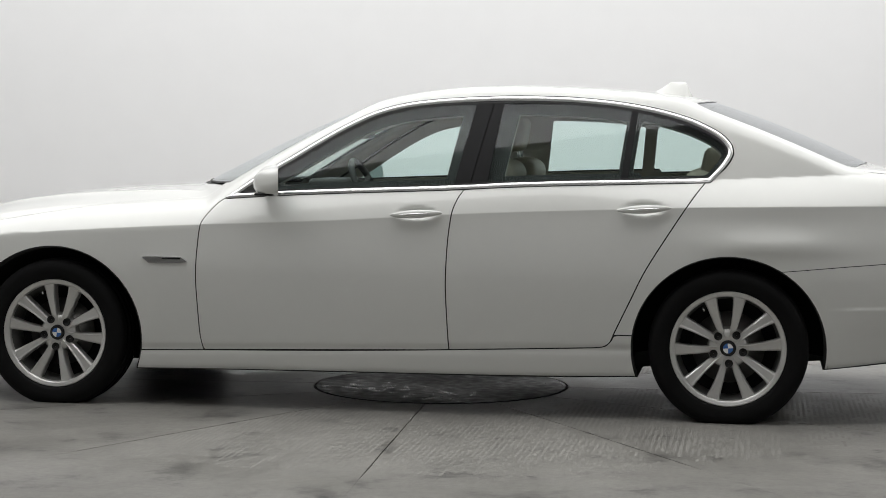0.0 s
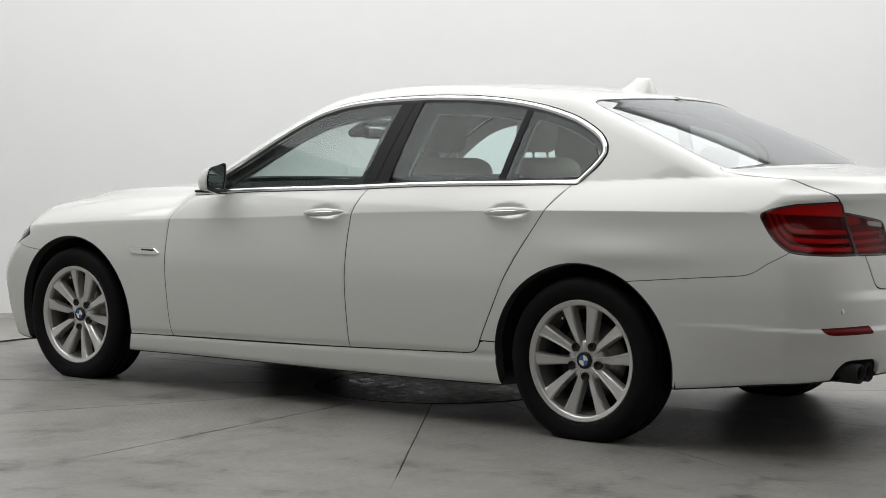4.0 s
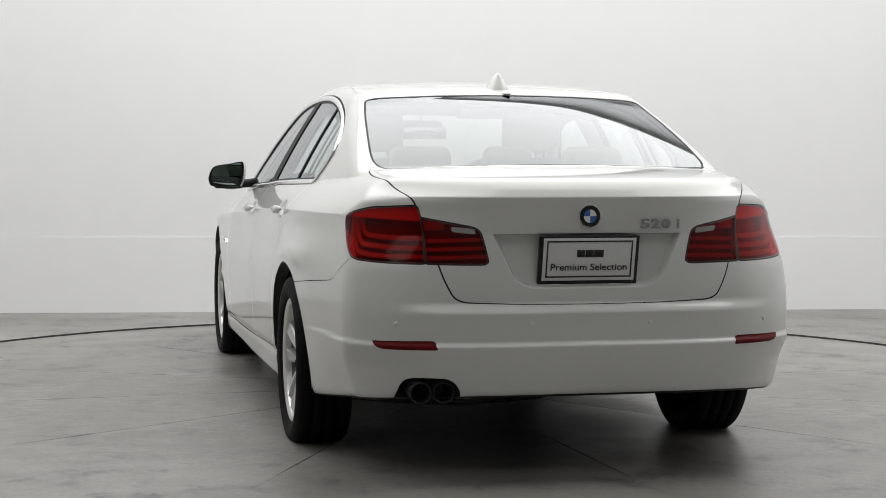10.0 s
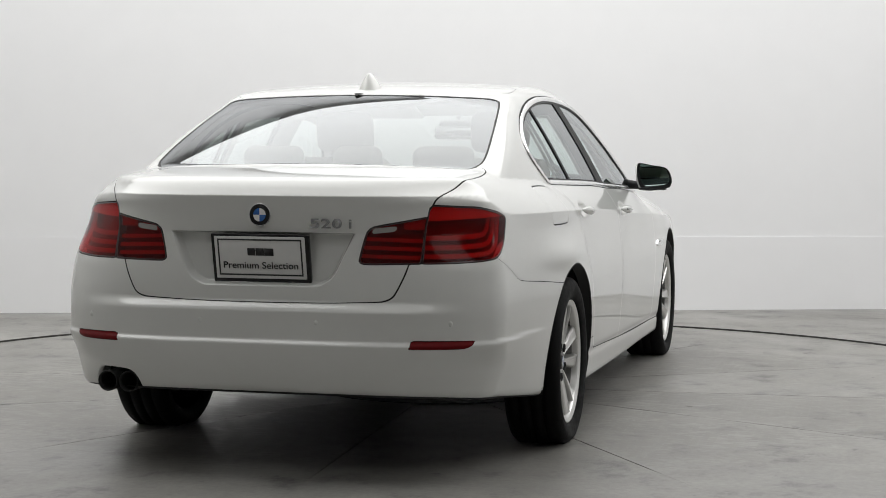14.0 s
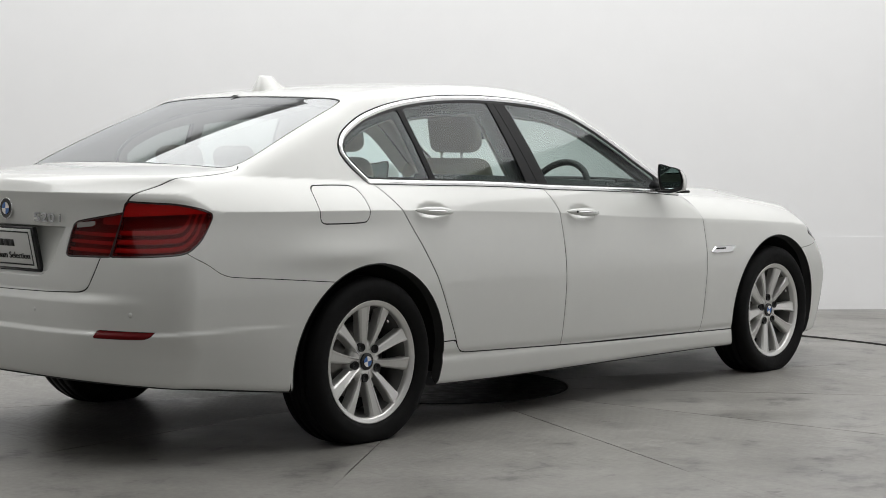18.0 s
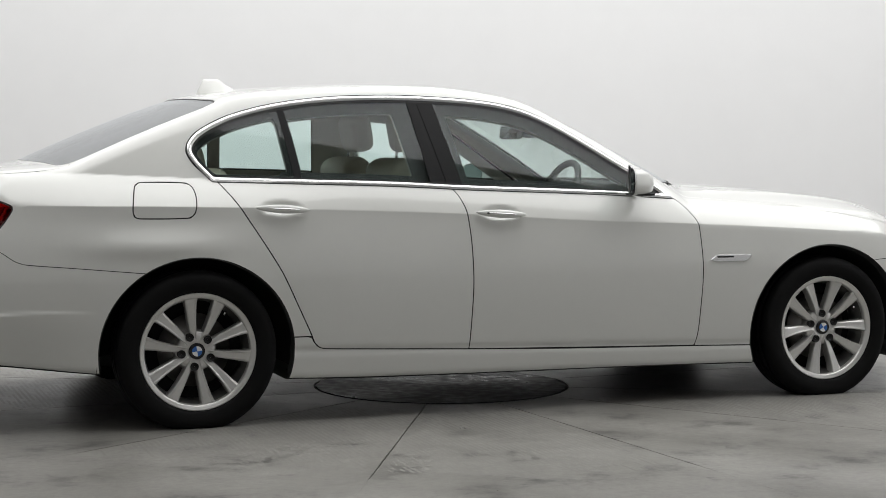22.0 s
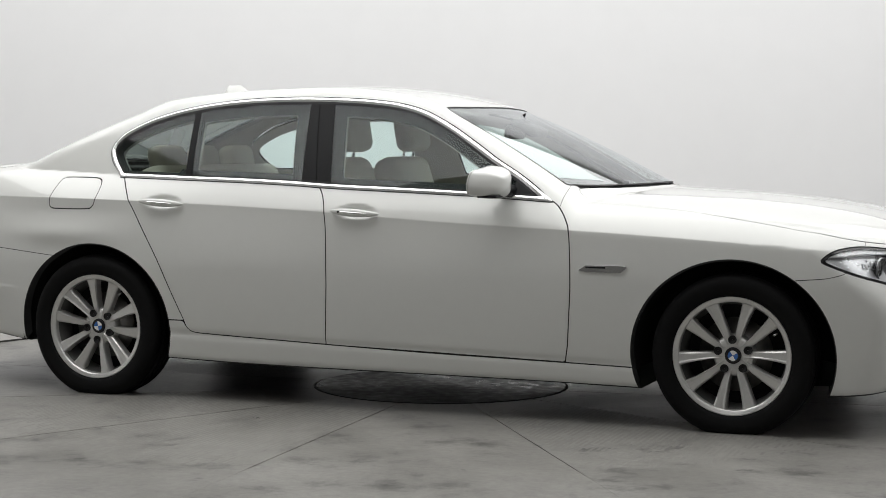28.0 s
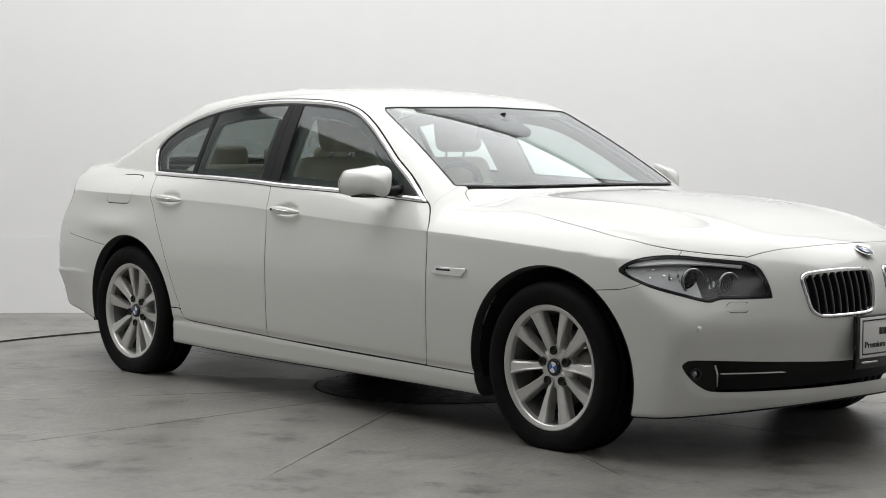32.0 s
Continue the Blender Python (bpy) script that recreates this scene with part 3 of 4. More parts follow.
def torus(c, r, tube, axis, segs=28, ring=10):
    bm = bmesh.new()
    q = Vector(axis).to_track_quat("Z", "Y").to_matrix()
    vs = [[bm.verts.new(Vector(c) + q @ Vector(((r + tube * math.cos(b)) * math.cos(a), (r + tube * math.cos(b)) * math.sin(a), tube * math.sin(b)))) for b in np.linspace(0, 2 * math.pi, ring, endpoint=False)] for a in np.linspace(0, 2 * math.pi, segs, endpoint=False)]
    for i in range(segs):
        for j in range(ring):
            bm.faces.new((vs[i][j], vs[(i + 1) % segs][j], vs[(i + 1) % segs][(j + 1) % ring], vs[i][(j + 1) % ring])).smooth = True
    return bm


def ball(c, r, squash=(1, 1, 1), segs=24, rings=14, turn=None):
    bm = bmesh.new()
    m = Matrix.Translation(c) @ (turn or Matrix()) @ Matrix.Diagonal((*squash, 1))
    bmesh.ops.create_uvsphere(bm, u_segments=segs, v_segments=rings, radius=r, matrix=m)
    for f in bm.faces:
        f.smooth = True
    return bm


def tube(points, radius, segs=10, taper=None):
    """A round bar along points, closed at its ends."""
    pts = [Vector(q) for q in points]
    bm, loops = bmesh.new(), []
    for i, q in enumerate(pts):
        d = (pts[min(i + 1, len(pts) - 1)] - pts[max(i - 1, 0)]).normalized()
        a = d.cross(Vector((0, 0, 1)))
        a = a.normalized() if a.length > .05 else d.cross(Vector((1, 0, 0))).normalized()
        b, r = d.cross(a), radius * (taper[i] if taper else 1)
        loops.append([bm.verts.new(q + (a * math.cos(t) + b * math.sin(t)) * r) for t in np.linspace(0, 2 * math.pi, segs, endpoint=False)])
    for u, v in zip(loops, loops[1:]):
        for i in range(segs):
            bm.faces.new((u[i], u[(i + 1) % segs], v[(i + 1) % segs], v[i])).smooth = True
    bm.faces.new(loops[0][::-1])
    bm.faces.new(loops[-1])
    return bm


def block(c, size, bevel=.01, turn=None, segs=3):
    """A rounded block."""
    bm = bmesh.new()
    bmesh.ops.create_cube(bm, size=1, matrix=Matrix.Diagonal((*size, 1)))
    if bevel:
        bmesh.ops.bevel(bm, geom=bm.edges[:], offset=bevel, segments=segs, profile=.5, affect="EDGES")
    for f in bm.faces:
        f.smooth = True
    bmesh.ops.transform(bm, matrix=Matrix.Translation(c) @ (turn or Matrix()), verts=bm.verts[:])
    return bm


def lathe(c, profile, side, segs=56, smooth=True):
    """A body of revolution round an axis along y; profile: (distance out along the axis, radius)."""
    bm = bmesh.new()
    loops = [[bm.verts.new((c[0] + r * math.sin(a), c[1] + side * d, c[2] + r * math.cos(a))) for a in np.linspace(0, 2 * math.pi, segs, endpoint=False)] for d, r in profile]
    for u, v in zip(loops, loops[1:]):
        for i in range(segs):
            q = (u[i], u[(i + 1) % segs], v[(i + 1) % segs], v[i])
            bm.faces.new(q if side < 0 else q[::-1]).smooth = smooth
    return bm


def near(m, u, z):
    p = m[0]
    return Vector(p[np.argmin((u_of(p) - u) ** 2 + (p[:, 2] - z) ** 2)])


for side in (1, -1):
    flip = (lambda k: k) if side == 1 else mirror
    lamp = part("headlamp", flip(rim(edge, .03)), GLOSS_BLACK, car, "clear swept-back headlamp with twin round projectors")
    part("lens", flip(lens), LENS, lamp)
    part("reflector", flip(rim(reflect, .006)), BRIGHT, lamp)
    part("inner_housing", flip(rim(dark, .01)), material("smoked_housing", (.012, .012, .013), .35, coat=.3), lamp)
    for k, at in enumerate((.832, .856, .880, 1.005, 1.028, 1.051, 1.074)):
        facet = zone(back, lambda p: np.maximum(np.abs(u_of(p) - at - .25 * (p[:, 2] - .67)) - .006, np.abs(p[:, 2] - .655 - .025 * (k > 2)) - .022))
        if len(facet[1]):
            part("facet", flip(rim(shift(facet, .005 + .002 * (k % 2)), .006)), BRIGHT if k % 2 else DARK_CHROME, lamp)
    part("brow", flip(rim(shift(brow, -.006), .008)), PALE_REFLECTION, lamp, "pale brow strip with the lens's reflection painted in")
    for u, z in ((.935, .664), (.765, .655)):
        c = near(head, u, z) + Vector((-.035, -.012, 0))
        c.y *= side
        part("projector_ring", torus(c + Vector((.012, 0, 0)), .045, .005, (1, side * .25, 0)), DARK_CHROME, lamp)
        part("projector", ball(c - Vector((.004, 0, 0)), .043, (.5, 1, 1)), GLOSS_BLACK, lamp)
    for u, z in ((1.20, .69), (1.15, .70), (1.17, .675), (1.11, .68), (1.06, .665)):
        c = near(head, u, z) + Vector((-.03, -.03, 0))
        c.y *= side
        part("small_reflector", ball(c, .013, (1, 1, .8), 12, 8), CHROME, lamp)

# ---- grille, intake, badges, plates ----
SLAT = material("dark_chrome_slat", (.045, .045, .048), .28, metal=.6, coat=.4)
kidney_curve = curve(kidney_line)


def slat(y, side):
    """One upright bar of the grille, bowed with the nose."""
    zs = [z for z in np.linspace(.525, .712, 60) if distance(np.array([[y, z]]), kidney_curve)[0] < -.006]
    bm, loops = bmesh.new(), []
    for z in np.linspace(zs[0], zs[-1], 9):
        yy = y + .03 * (z - .62)
        x = float(nose_x(np.float64(yy), np.float64(z))) - .001
        loops.append([bm.verts.new((x - d, side * (yy + w), z)) for w, d in ((-.0045, .035), (-.0045, .004), (-.002, 0), (.002, 0), (.0045, .004), (.0045, .035))])
    for u, v in zip(loops, loops[1:]):
        for i in range(5):
            bm.faces.new((u[i], u[i + 1], v[i + 1], v[i]))
    bmesh.ops.recalc_face_normals(bm, faces=bm.faces[:])
    return bm


ring_in, ring_edge = cut(kidney, kidney_sd(kidney[0]) + .014)
for side in (1, -1):
    flip = (lambda k: k) if side == 1 else mirror
    grille = part("kidney_grille", flip(rim(bead(ring_edge, kidney_sd, .014, .007), .03)), CHROME, car, "chrome-framed black grille")
    part("backing", flip(shift(kidney, -.06)), MATT_BLACK, grille)
    for k in range(10):
        part("slat", slat(.058 + .0345 * k, side), SLAT, grille)
    pod = zone(intake, lambda p: .835 - u_of(p))
    housing = part("fog_lamp_housing", flip(rim(shift(pod, -.012), .05)), PLASTIC, car)
    c = near(intake, .945, .336) + Vector((-.008, 0, 0))
    c.y *= side
    part("fog_lamp", ball(c, .015, (.5, 1, 1), 16, 10), DARK_CHROME, housing)
    part("fog_lamp_ring", torus(c + Vector((.004, 0, 0)), .019, .003, (1, side * .6, 0), 20, 6), SLAT, housing)
    us = np.linspace(.44, .80, 10)
    spots = np.array([near(intake, u, .338) for u in us])
    bend = np.polyfit(us, spots[:, 0], 2), np.polyfit(us, spots[:, 1], 2)
    part("blade", tube([(float(np.polyval(bend[0], u)) - .02, side * float(np.polyval(bend[1], u)), .334 + .01 * (u - .6)) for u in us], .004, 8), SATIN, housing, "slim bright strip")
    ends = [near(intake, .832, z) for z in (.285, .33, .372)]
    part("divider", tube([(q.x - .008, side * q.y, q.z) for q in ends], .004, 8), SATIN, housing, "slim bright divider")

BLUE = material("badge_blue", (.03, .13, .42), .2, coat=.8)
BADGE_WHITE = material("badge_white", (.82, .82, .82), .2, coat=.8)


def fan(c, right, up, r, a0, a1, off, segs=10):
    bm = bmesh.new()
    c, right, up = Vector(c), Vector(right).normalized(), Vector(up).normalized()
    n = right.cross(up)
    mid = bm.verts.new(c + n * off)
    arc = [bm.verts.new(c + n * off + (right * math.cos(a) + up * math.sin(a)) * r) for a in np.linspace(a0, a1, segs)]
    for u, v in zip(arc, arc[1:]):
        bm.faces.new((mid, u, v))
    return bm


def badge(parent, c, right, up, r):
    """A round badge: chrome rim, black ring, four coloured quarters."""
    n = Vector(right).cross(Vector(up))
    disc = part("badge", torus(c, r * 1.0, r * .06, n), CHROME, parent, "round blue and white badge")
    part("ring", fan(c, right, up, r, 0, 2 * math.pi, .002, 40), GLOSS_BLACK, disc)
    for k in range(4):
        part("quarter", fan(c, right, up, r * .60, k * math.pi / 2, (k + 1) * math.pi / 2, .004), BLUE if k % 2 else BADGE_WHITE, disc)


badge(car, (tail_x(np.float64(0), np.float64(.914)) - .004, 0, .914), (0, -1, 0), (.0, 0, 1), .038)
badge(car, (2.276, 0, .763), (0, 1, 0), (-.90, 0, .44), .037)


def lettering(text, size, mat, parent, m, name="lettering", wide=None, bold=0.0):
    """Raised letters as one flat mesh at the pose m, set about its middle."""
    data = bpy.data.curves.new(name, "FONT")
    data.body, data.size, data.align_x, data.align_y, data.extrude = text, size, "CENTER", "CENTER", .0018
    data.offset = bold
    ob = bpy.data.objects.new(name, data)
    scene.collection.objects.link(ob)
    bpy.context.view_layer.update()
    me = bpy.data.meshes.new_from_object(ob.evaluated_get(bpy.context.evaluated_depsgraph_get()))
    bpy.data.objects.remove(ob)
    span = max(v.co.x for v in me.vertices) - min(v.co.x for v in me.vertices)
    s = wide / span if wide else 1
    me.transform(m @ Matrix.Diagonal((s, 1, 1, 1)))
    me.materials.append(mat)
    out = new(name, me)
    out.parent = parent
    return out


PLATE_WHITE = material("plate_white", (.72, .72, .71), .35, grain=.02, scale=60)
INK = material("black_ink", (.012, .012, .013), .5)


def plate(c, facing, tilt):
    """A show plate in a black holder; facing 1: at the nose, -1: at the tail."""
    m = Matrix.Translation(c) @ Matrix.Rotation(math.pi / 2 * facing, 4, "Z") @ Matrix.Rotation(math.pi / 2 - tilt, 4, "X")

    def slab_part(name, w, h, d, z, y, mat, parent):
        bm = block((0, y, z), (w, h, d), min(.002, d / 3), segs=2)
        bmesh.ops.transform(bm, matrix=m, verts=bm.verts[:])
        return part(name, bm, mat, parent)
    holder = slab_part("plate_holder", .356, .197, .018, -.002, -.0085, GLOSS_BLACK, car)
    holder["label"] = "black plate holder with a white show plate"
    slab_part("plate", .330, .150, .004, .010, .008, PLATE_WHITE, holder)
    for w, h, x, y in ((.306, .005, 0, .072), (.306, .005, 0, -.053), (.005, .130, -.151, .0095), (.005, .130, .151, .0095)):
        bm = block((x, y, .0128), (w, h, .001), 0)
        bmesh.ops.transform(bm, matrix=m, verts=bm.verts[:])
        part("plate_border", bm, INK, holder)
    for x, w in ((-.031, .028), (.0, .030), (.033, .034)):
        bm = block((x, .029, .0128), (w, .026, .001), 0)
        bmesh.ops.transform(bm, matrix=m, verts=bm.verts[:])
        part("brand_bar", bm, INK, holder)
    lettering("Premium Selection", .034, INK, holder, m @ Matrix.Translation((0, -.020, .0128)), wide=.272)
    for x, w in ((-.10, .10), (.115, .075)):
        bm = block((x, -.084, .0085), (w, .008, .002), 0)
        bmesh.ops.transform(bm, matrix=m, verts=bm.verts[:])
        part("small_print_bar", bm, SATIN, holder)


plate((-2.522, 0, .760), -1, radians(-12))
plate((2.368, 0, .440), 1, radians(0))
m = Matrix.Translation((tail_x(np.float64(.25), np.float64(.885)) - .009, -.257, .885)) @ Matrix.Rotation(-math.pi / 2 + .096, 4, "Z") @ Matrix.Rotation(math.pi / 2, 4, "X")
LETTER = material("lettering_chrome", (.42, .42, .43), .18, metal=1.0)
for sign, x, w in (("5", -.058, .034), ("2", -.019, .034), ("0", .020, .034), ("i", .066, .009)):
    lettering(sign, .046, LETTER, car, m @ Matrix.Translation((x, 0, 0)), "letter", wide=w, bold=.0009)

# ---- exhaust, aerial, sensors, markers, handles, mirrors ----
for y in (.585, .505):
    # Near-black, rough pipe without metal gloss.
    pipe = part("tailpipe", lathe((0, 0, 0), [(-.16, .036), (0, .037), (.004, .034), (-.02, .031), (-.16, .030)], 1, 32), material("near_black_pipe", (.008, .008, .008), .7, metal=.0, grain=.2, scale=60), car, "dark round exhaust tailpipe")
    pipe.matrix_local = Matrix.Translation((-2.515, y, .315)) @ Matrix.Rotation(math.pi / 2, 4, "Z")


def fin():
    bm = bmesh.new()
    loops = []
    for t in np.linspace(0, 1, 12):
        z, x0, x1 = t * .068, -1.300 + .040 * t ** 1.2, -1.105 - .085 * t ** .75
        w = .040 * (1 - t) ** .8 + .006
        base = roof_height(np.float64(-1.2), np.float64(0)) - .012
        loops.append([bm.verts.new(((x0 + x1) / 2 + (x1 - x0) / 2 * math.cos(a), w * math.sin(a) * (1 - .5 * math.cos(a)), base + z + .02 * (1 - t) * math.cos(a))) for a in np.linspace(0, 2 * math.pi, 24, endpoint=False)])
    for u, v in zip(loops, loops[1:]):
        for i in range(24):
            bm.faces.new((u[i], u[(i + 1) % 24], v[(i + 1) % 24], v[i])).smooth = True
    bm.faces.new(loops[-1])
    return bm


part("roof_aerial", fin(), PAINT, car, "white shark-fin roof aerial")


def side_y(x, z):
    return float(half_width(np.float64(x), np.float64(z)))


def leaf(x0, x1, z, h, out, side, t0=0.0, t1=1.0, fat=1.0):
    """A handle's bar: a leaf with pointed ends, bowed off the door."""
    bm, loops = bmesh.new(), []
    for t in np.linspace(t0, t1, 22):
        s = math.sin(math.pi * min(max(t, .001), .999)) ** .55
        x = x0 + (x1 - x0) * t
        y = side_y(x, z - .03) + .004 + out * s
        loops.append([bm.verts.new((x, side * (y + .014 * s * fat * math.cos(a)), z - .012 * (t - .5) + h * s * math.sin(a) * .5)) for a in np.linspace(0, 2 * math.pi, 14, endpoint=False)])
    for u, v in zip(loops, loops[1:]):
        for i in range(14):
            q = (u[i], u[(i + 1) % 14], v[(i + 1) % 14], v[i])
            bm.faces.new(q if side > 0 else q[::-1]).smooth = True
    bm.faces.new(loops[0])
    bm.faces.new(loops[-1][::-1])
    return bm


MIRROR = [(-.086, .062), (-.01, .056), (.066, .040), (.092, -.012), (.080, -.052), (-.062, -.062)]
for side, i in ((1, 0), (-1, 1)):
    for door, x0, x1, z in ((front_doors[i], -.280, -.048, .862), (rear_doors[i], -1.246, -1.014, .891)):
        h = part("door_handle", leaf(x0, x1, z, .036, .017, side), PAINT, door, "white handle with a chrome strip")
        part("chrome_strip", leaf(x0 + .012, x1 - .012, z + .001, .009, .0262, side, fat=.55), CHROME, door)
    # side marker on the wing
    bm = bmesh.new()
    rows = []
    for x, z0, z1 in ((.853, .640, .647), (.884, .634, .668), (1.03, .634, .668), (1.056, .655, .667)):
        rows.append([bm.verts.new((x, side * (side_y(x, .65) + d), z)) for z, d in ((z0, 0), (z0 + .003, .007), (z1 - .003, .007), (z1, 0))])
    for u, v in zip(rows, rows[1:]):
        for k in range(3):
            q = (u[k], v[k], v[k + 1], u[k + 1])
            bm.faces.new(q if side < 0 else q[::-1])
    marker = part("side_marker", bm, CHROME, car, "slim chrome side marker")
    part("marker_lens", block((.925, side * (side_y(.925, .65) + .006), .657), (.085, .006, .008), .002), GLOSS_BLACK, marker)

    # mirror: housing, base arm, glass
    bm = bmesh.new()
    loops = []
    shape = curve(MIRROR, 6)
    for t in np.linspace(0, 1, 19):
        s = (1 - t ** 3.0) ** .5 if t < 1 else .03
        cy, cz = .962 - .040 * t, 1.004 - .008 * t
        # the glass faces in towards the driver
        loops.append([bm.verts.new((.432 + .118 * t - .30 * q[0] * (1 - t) ** .8, side * (cy + q[0] * s), cz + q[1] * s - .006 * t * (q[1] < 0))) for q in shape])
    for u, v in zip(loops, loops[1:]):
        for k in range(36):
            q = (u[k], u[(k + 1) % 36], v[(k + 1) % 36], v[k])
            bm.faces.new(q if side < 0 else q[::-1]).smooth = True
    bm.faces.new(loops[-1] if side < 0 else loops[-1][::-1])
    mirror_ob = part("door_mirror", bm, PAINT, car, "white door mirror on a black arm")
    bm = bmesh.new()
    bm.faces.new([bm.verts.new(v) for v in [(q.co.x + .006, q.co.y, q.co.z) for q in mirror_ob.data.vertices[:36]]][::(1 if side > 0 else -1)])
    part("mirror_edge", bm, PLASTIC, mirror_ob)
    bm = bmesh.new()
    ring = [Vector((q.co.x + .002, side * (.960 + (abs(q.co.y) - .960) * .86), 1.012 + (q.co.z - 1.006) * .80)) for q in mirror_ob.data.vertices[:36]]
    bm.faces.new([bm.verts.new(v) for v in ring][::(1 if side > 0 else -1)])
    part("mirror_glass", bm, material("mirror_glass", (.30, .36, .35), .01, metal=1.0), mirror_ob)
    part("mirror_arm", tube([(.525, side * .80, .966), (.515, side * .84, .962), (.50, side * .89, .958), (.49, side * .93, .960)], .024, 12, (1, .9, .8, .9)), PLASTIC, mirror_ob)
    part("mirror_foot", block((.480, side * .950, .943), (.085, .13, .012), .005), PLASTIC, mirror_ob)
    for y in (.212, .66):
        x = float(tail_x(np.float64(y), np.float64(.55)))
        part("parking_sensor", ball((x + .0035, side * y, .549), .011, (.5, 1, 1), 14, 8), PAINT, car)
    part("parking_sensor", ball((2.127, side * .782, .504), .012, (.5, 1, 1), 14, 8), PAINT, car)

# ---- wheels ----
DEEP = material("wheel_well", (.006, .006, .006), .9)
# The wheel's alloy made darker: shade behind the spokes, put into its colour.
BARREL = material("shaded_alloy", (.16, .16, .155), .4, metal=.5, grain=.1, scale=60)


def spoke(c, side, a_in, a_out, face, hand):
    """One of a pair of spokes: a ridge along the slot between the two, and a face that falls away from it."""
    bm, loops = bmesh.new(), []
    for t in np.linspace(0, 1, 12):
        r = .040 + .1870 * t
        a = a_in + (a_out - a_in) * t ** .8
        w = .0118 + .0145 * t ** 1.15 + .006 * t ** 9
        out = face - .004 + .004 * math.sin(math.pi * t) + .025 * t ** 1.3
        d, q = Vector((math.sin(a), 0, math.cos(a))), Vector((math.cos(a), 0, -math.sin(a))) * hand
        mid = Vector(c) + d * r
        prof = ((-w, -.045), (-w, -.006), (-w * .86, .0015), (-w * .66, .0015), (-w * .45, -.0010), (w * .62, -.0045), (w * .88, -.009), (w, -.016), (w, -.045))
        loops.append([bm.verts.new(mid + q * x + Vector((0, side * (out + y), 0))) for x, y in prof])
    for u, v in zip(loops, loops[1:]):
        for i in range(len(u) - 1):
            bm.faces.new((u[i], u[i + 1], v[i + 1], v[i]))
    bm.faces.new(loops[-1])
    bmesh.ops.recalc_face_normals(bm, faces=bm.faces[:])
    return bm


def wheel(x, side, phase):
    c = (x, side * .80, .3125)
    face = .062
    rim_prof = [(.040, .2165), (.080, .2180), (.0855, .2202), (.0885, .2240), (.0905, .2300), (.0925, .2350), (.0945, .2385), (.0925, .2412), (.060, .2425)]
    w = part("wheel", lathe(c, rim_prof, side, 72), ALLOY, car, "silver alloy wheel with five pairs of spokes and a black tyre")
    tyre_prof = [(.062, .238), (.094, .242), (.103, .256), (.110, .285), (.109, .302), (.100, .318), (.088, .327), (.070, .3305), (.052, .332), (.050, .324), (.042, .324), (.040, .333), (.006, .3335), (.004, .325), (-.004, .325), (-.006, .3335), (-.04, .333), (-.042, .324), (-.050, .324), (-.052, .332), (-.085, .328), (-.105, .31), (-.108, .27), (-.09, .25)]
    bm = lathe(c, tyre_prof, side, 80)
    for v in bm.verts:
        v.co.z = max(v.co.z, .0015)
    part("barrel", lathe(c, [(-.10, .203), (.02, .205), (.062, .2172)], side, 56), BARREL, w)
    part("tyre", bm, RUBBER, w, "black road tyre")
    # web behind the spokes: hub disc
    part("hub", lathe(c, [(face - .05, .088), (face - .018, .084), (face - .010, .076), (face - .005, .062), (face - .003, .034), (face - .006, .030), (face - .006, .001)], side, 40), ALLOY, w)
    for k in range(5):
        a = phase + k * math.tau / 5
        for s in (-1, 1):
            part("spoke", spoke(c, side, a + s * .36, a + s * .275, face, s), ALLOY, w)
        b = a + math.tau / 10
        bc = (c[0] + .064 * math.sin(b), c[1], c[2] + .064 * math.cos(b))
        # Raised black disc paints in the dark of a bolt hole.
        part("bolt_hole_shade", lathe(bc, [(face - .03, .0172), (face + .0036, .0168), (face + .0012, .0155), (face + .0006, .010), (face - .004, .009), (face - .004, .001)], side, 20), MATT_BLACK, w, "black disc in place of a shaded bolt hole")
    cc = (c[0], side * (.80 + face + .001), c[2])
    part("cap_ring", lathe(cc, [(-.006, .034), (.002, .033), (.003, .030), (.003, .001)], side, 36), GLOSS_BLACK, w)
    for k in range(4):
        part("cap_quarter", fan(cc, (side * -1, 0, 0), (0, 0, 1), .021, phase + k * math.pi / 2, phase + (k + 1) * math.pi / 2, .0045), BLUE if k % 2 else BADGE_WHITE, w)
    part("brake_disc", lathe(c, [(-.012, .150), (-.002, .152), (-.002, .09), (.02, .085), (.02, .02)], side, 48), STEEL, w)
    # Near-black sheet that stands in for the shade inside the wheel.
    part("shade_behind_rim", lathe(c, [(-.03, .204), (-.032, .16), (-.03, .02)], side, 32), DEEP, w)
    part("valve", tube([(c[0] + .20 * math.sin(phase + .5), c[1] + side * .055, c[2] + .20 * math.cos(phase + .5)), (c[0] + .185 * math.sin(phase + .5), c[1] + side * .068, c[2] + .185 * math.cos(phase + .5))], .004, 8), CHROME, w)
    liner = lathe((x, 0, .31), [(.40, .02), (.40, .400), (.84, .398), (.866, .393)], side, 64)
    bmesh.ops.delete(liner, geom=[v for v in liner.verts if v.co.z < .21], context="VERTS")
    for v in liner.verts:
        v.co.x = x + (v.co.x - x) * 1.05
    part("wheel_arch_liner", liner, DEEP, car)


for x, side, phase in ((1.484, 1, -.14), (-1.484, 1, .07), (-1.484, -1, .152), (1.484, -1, .576)):
    wheel(x, side, phase)

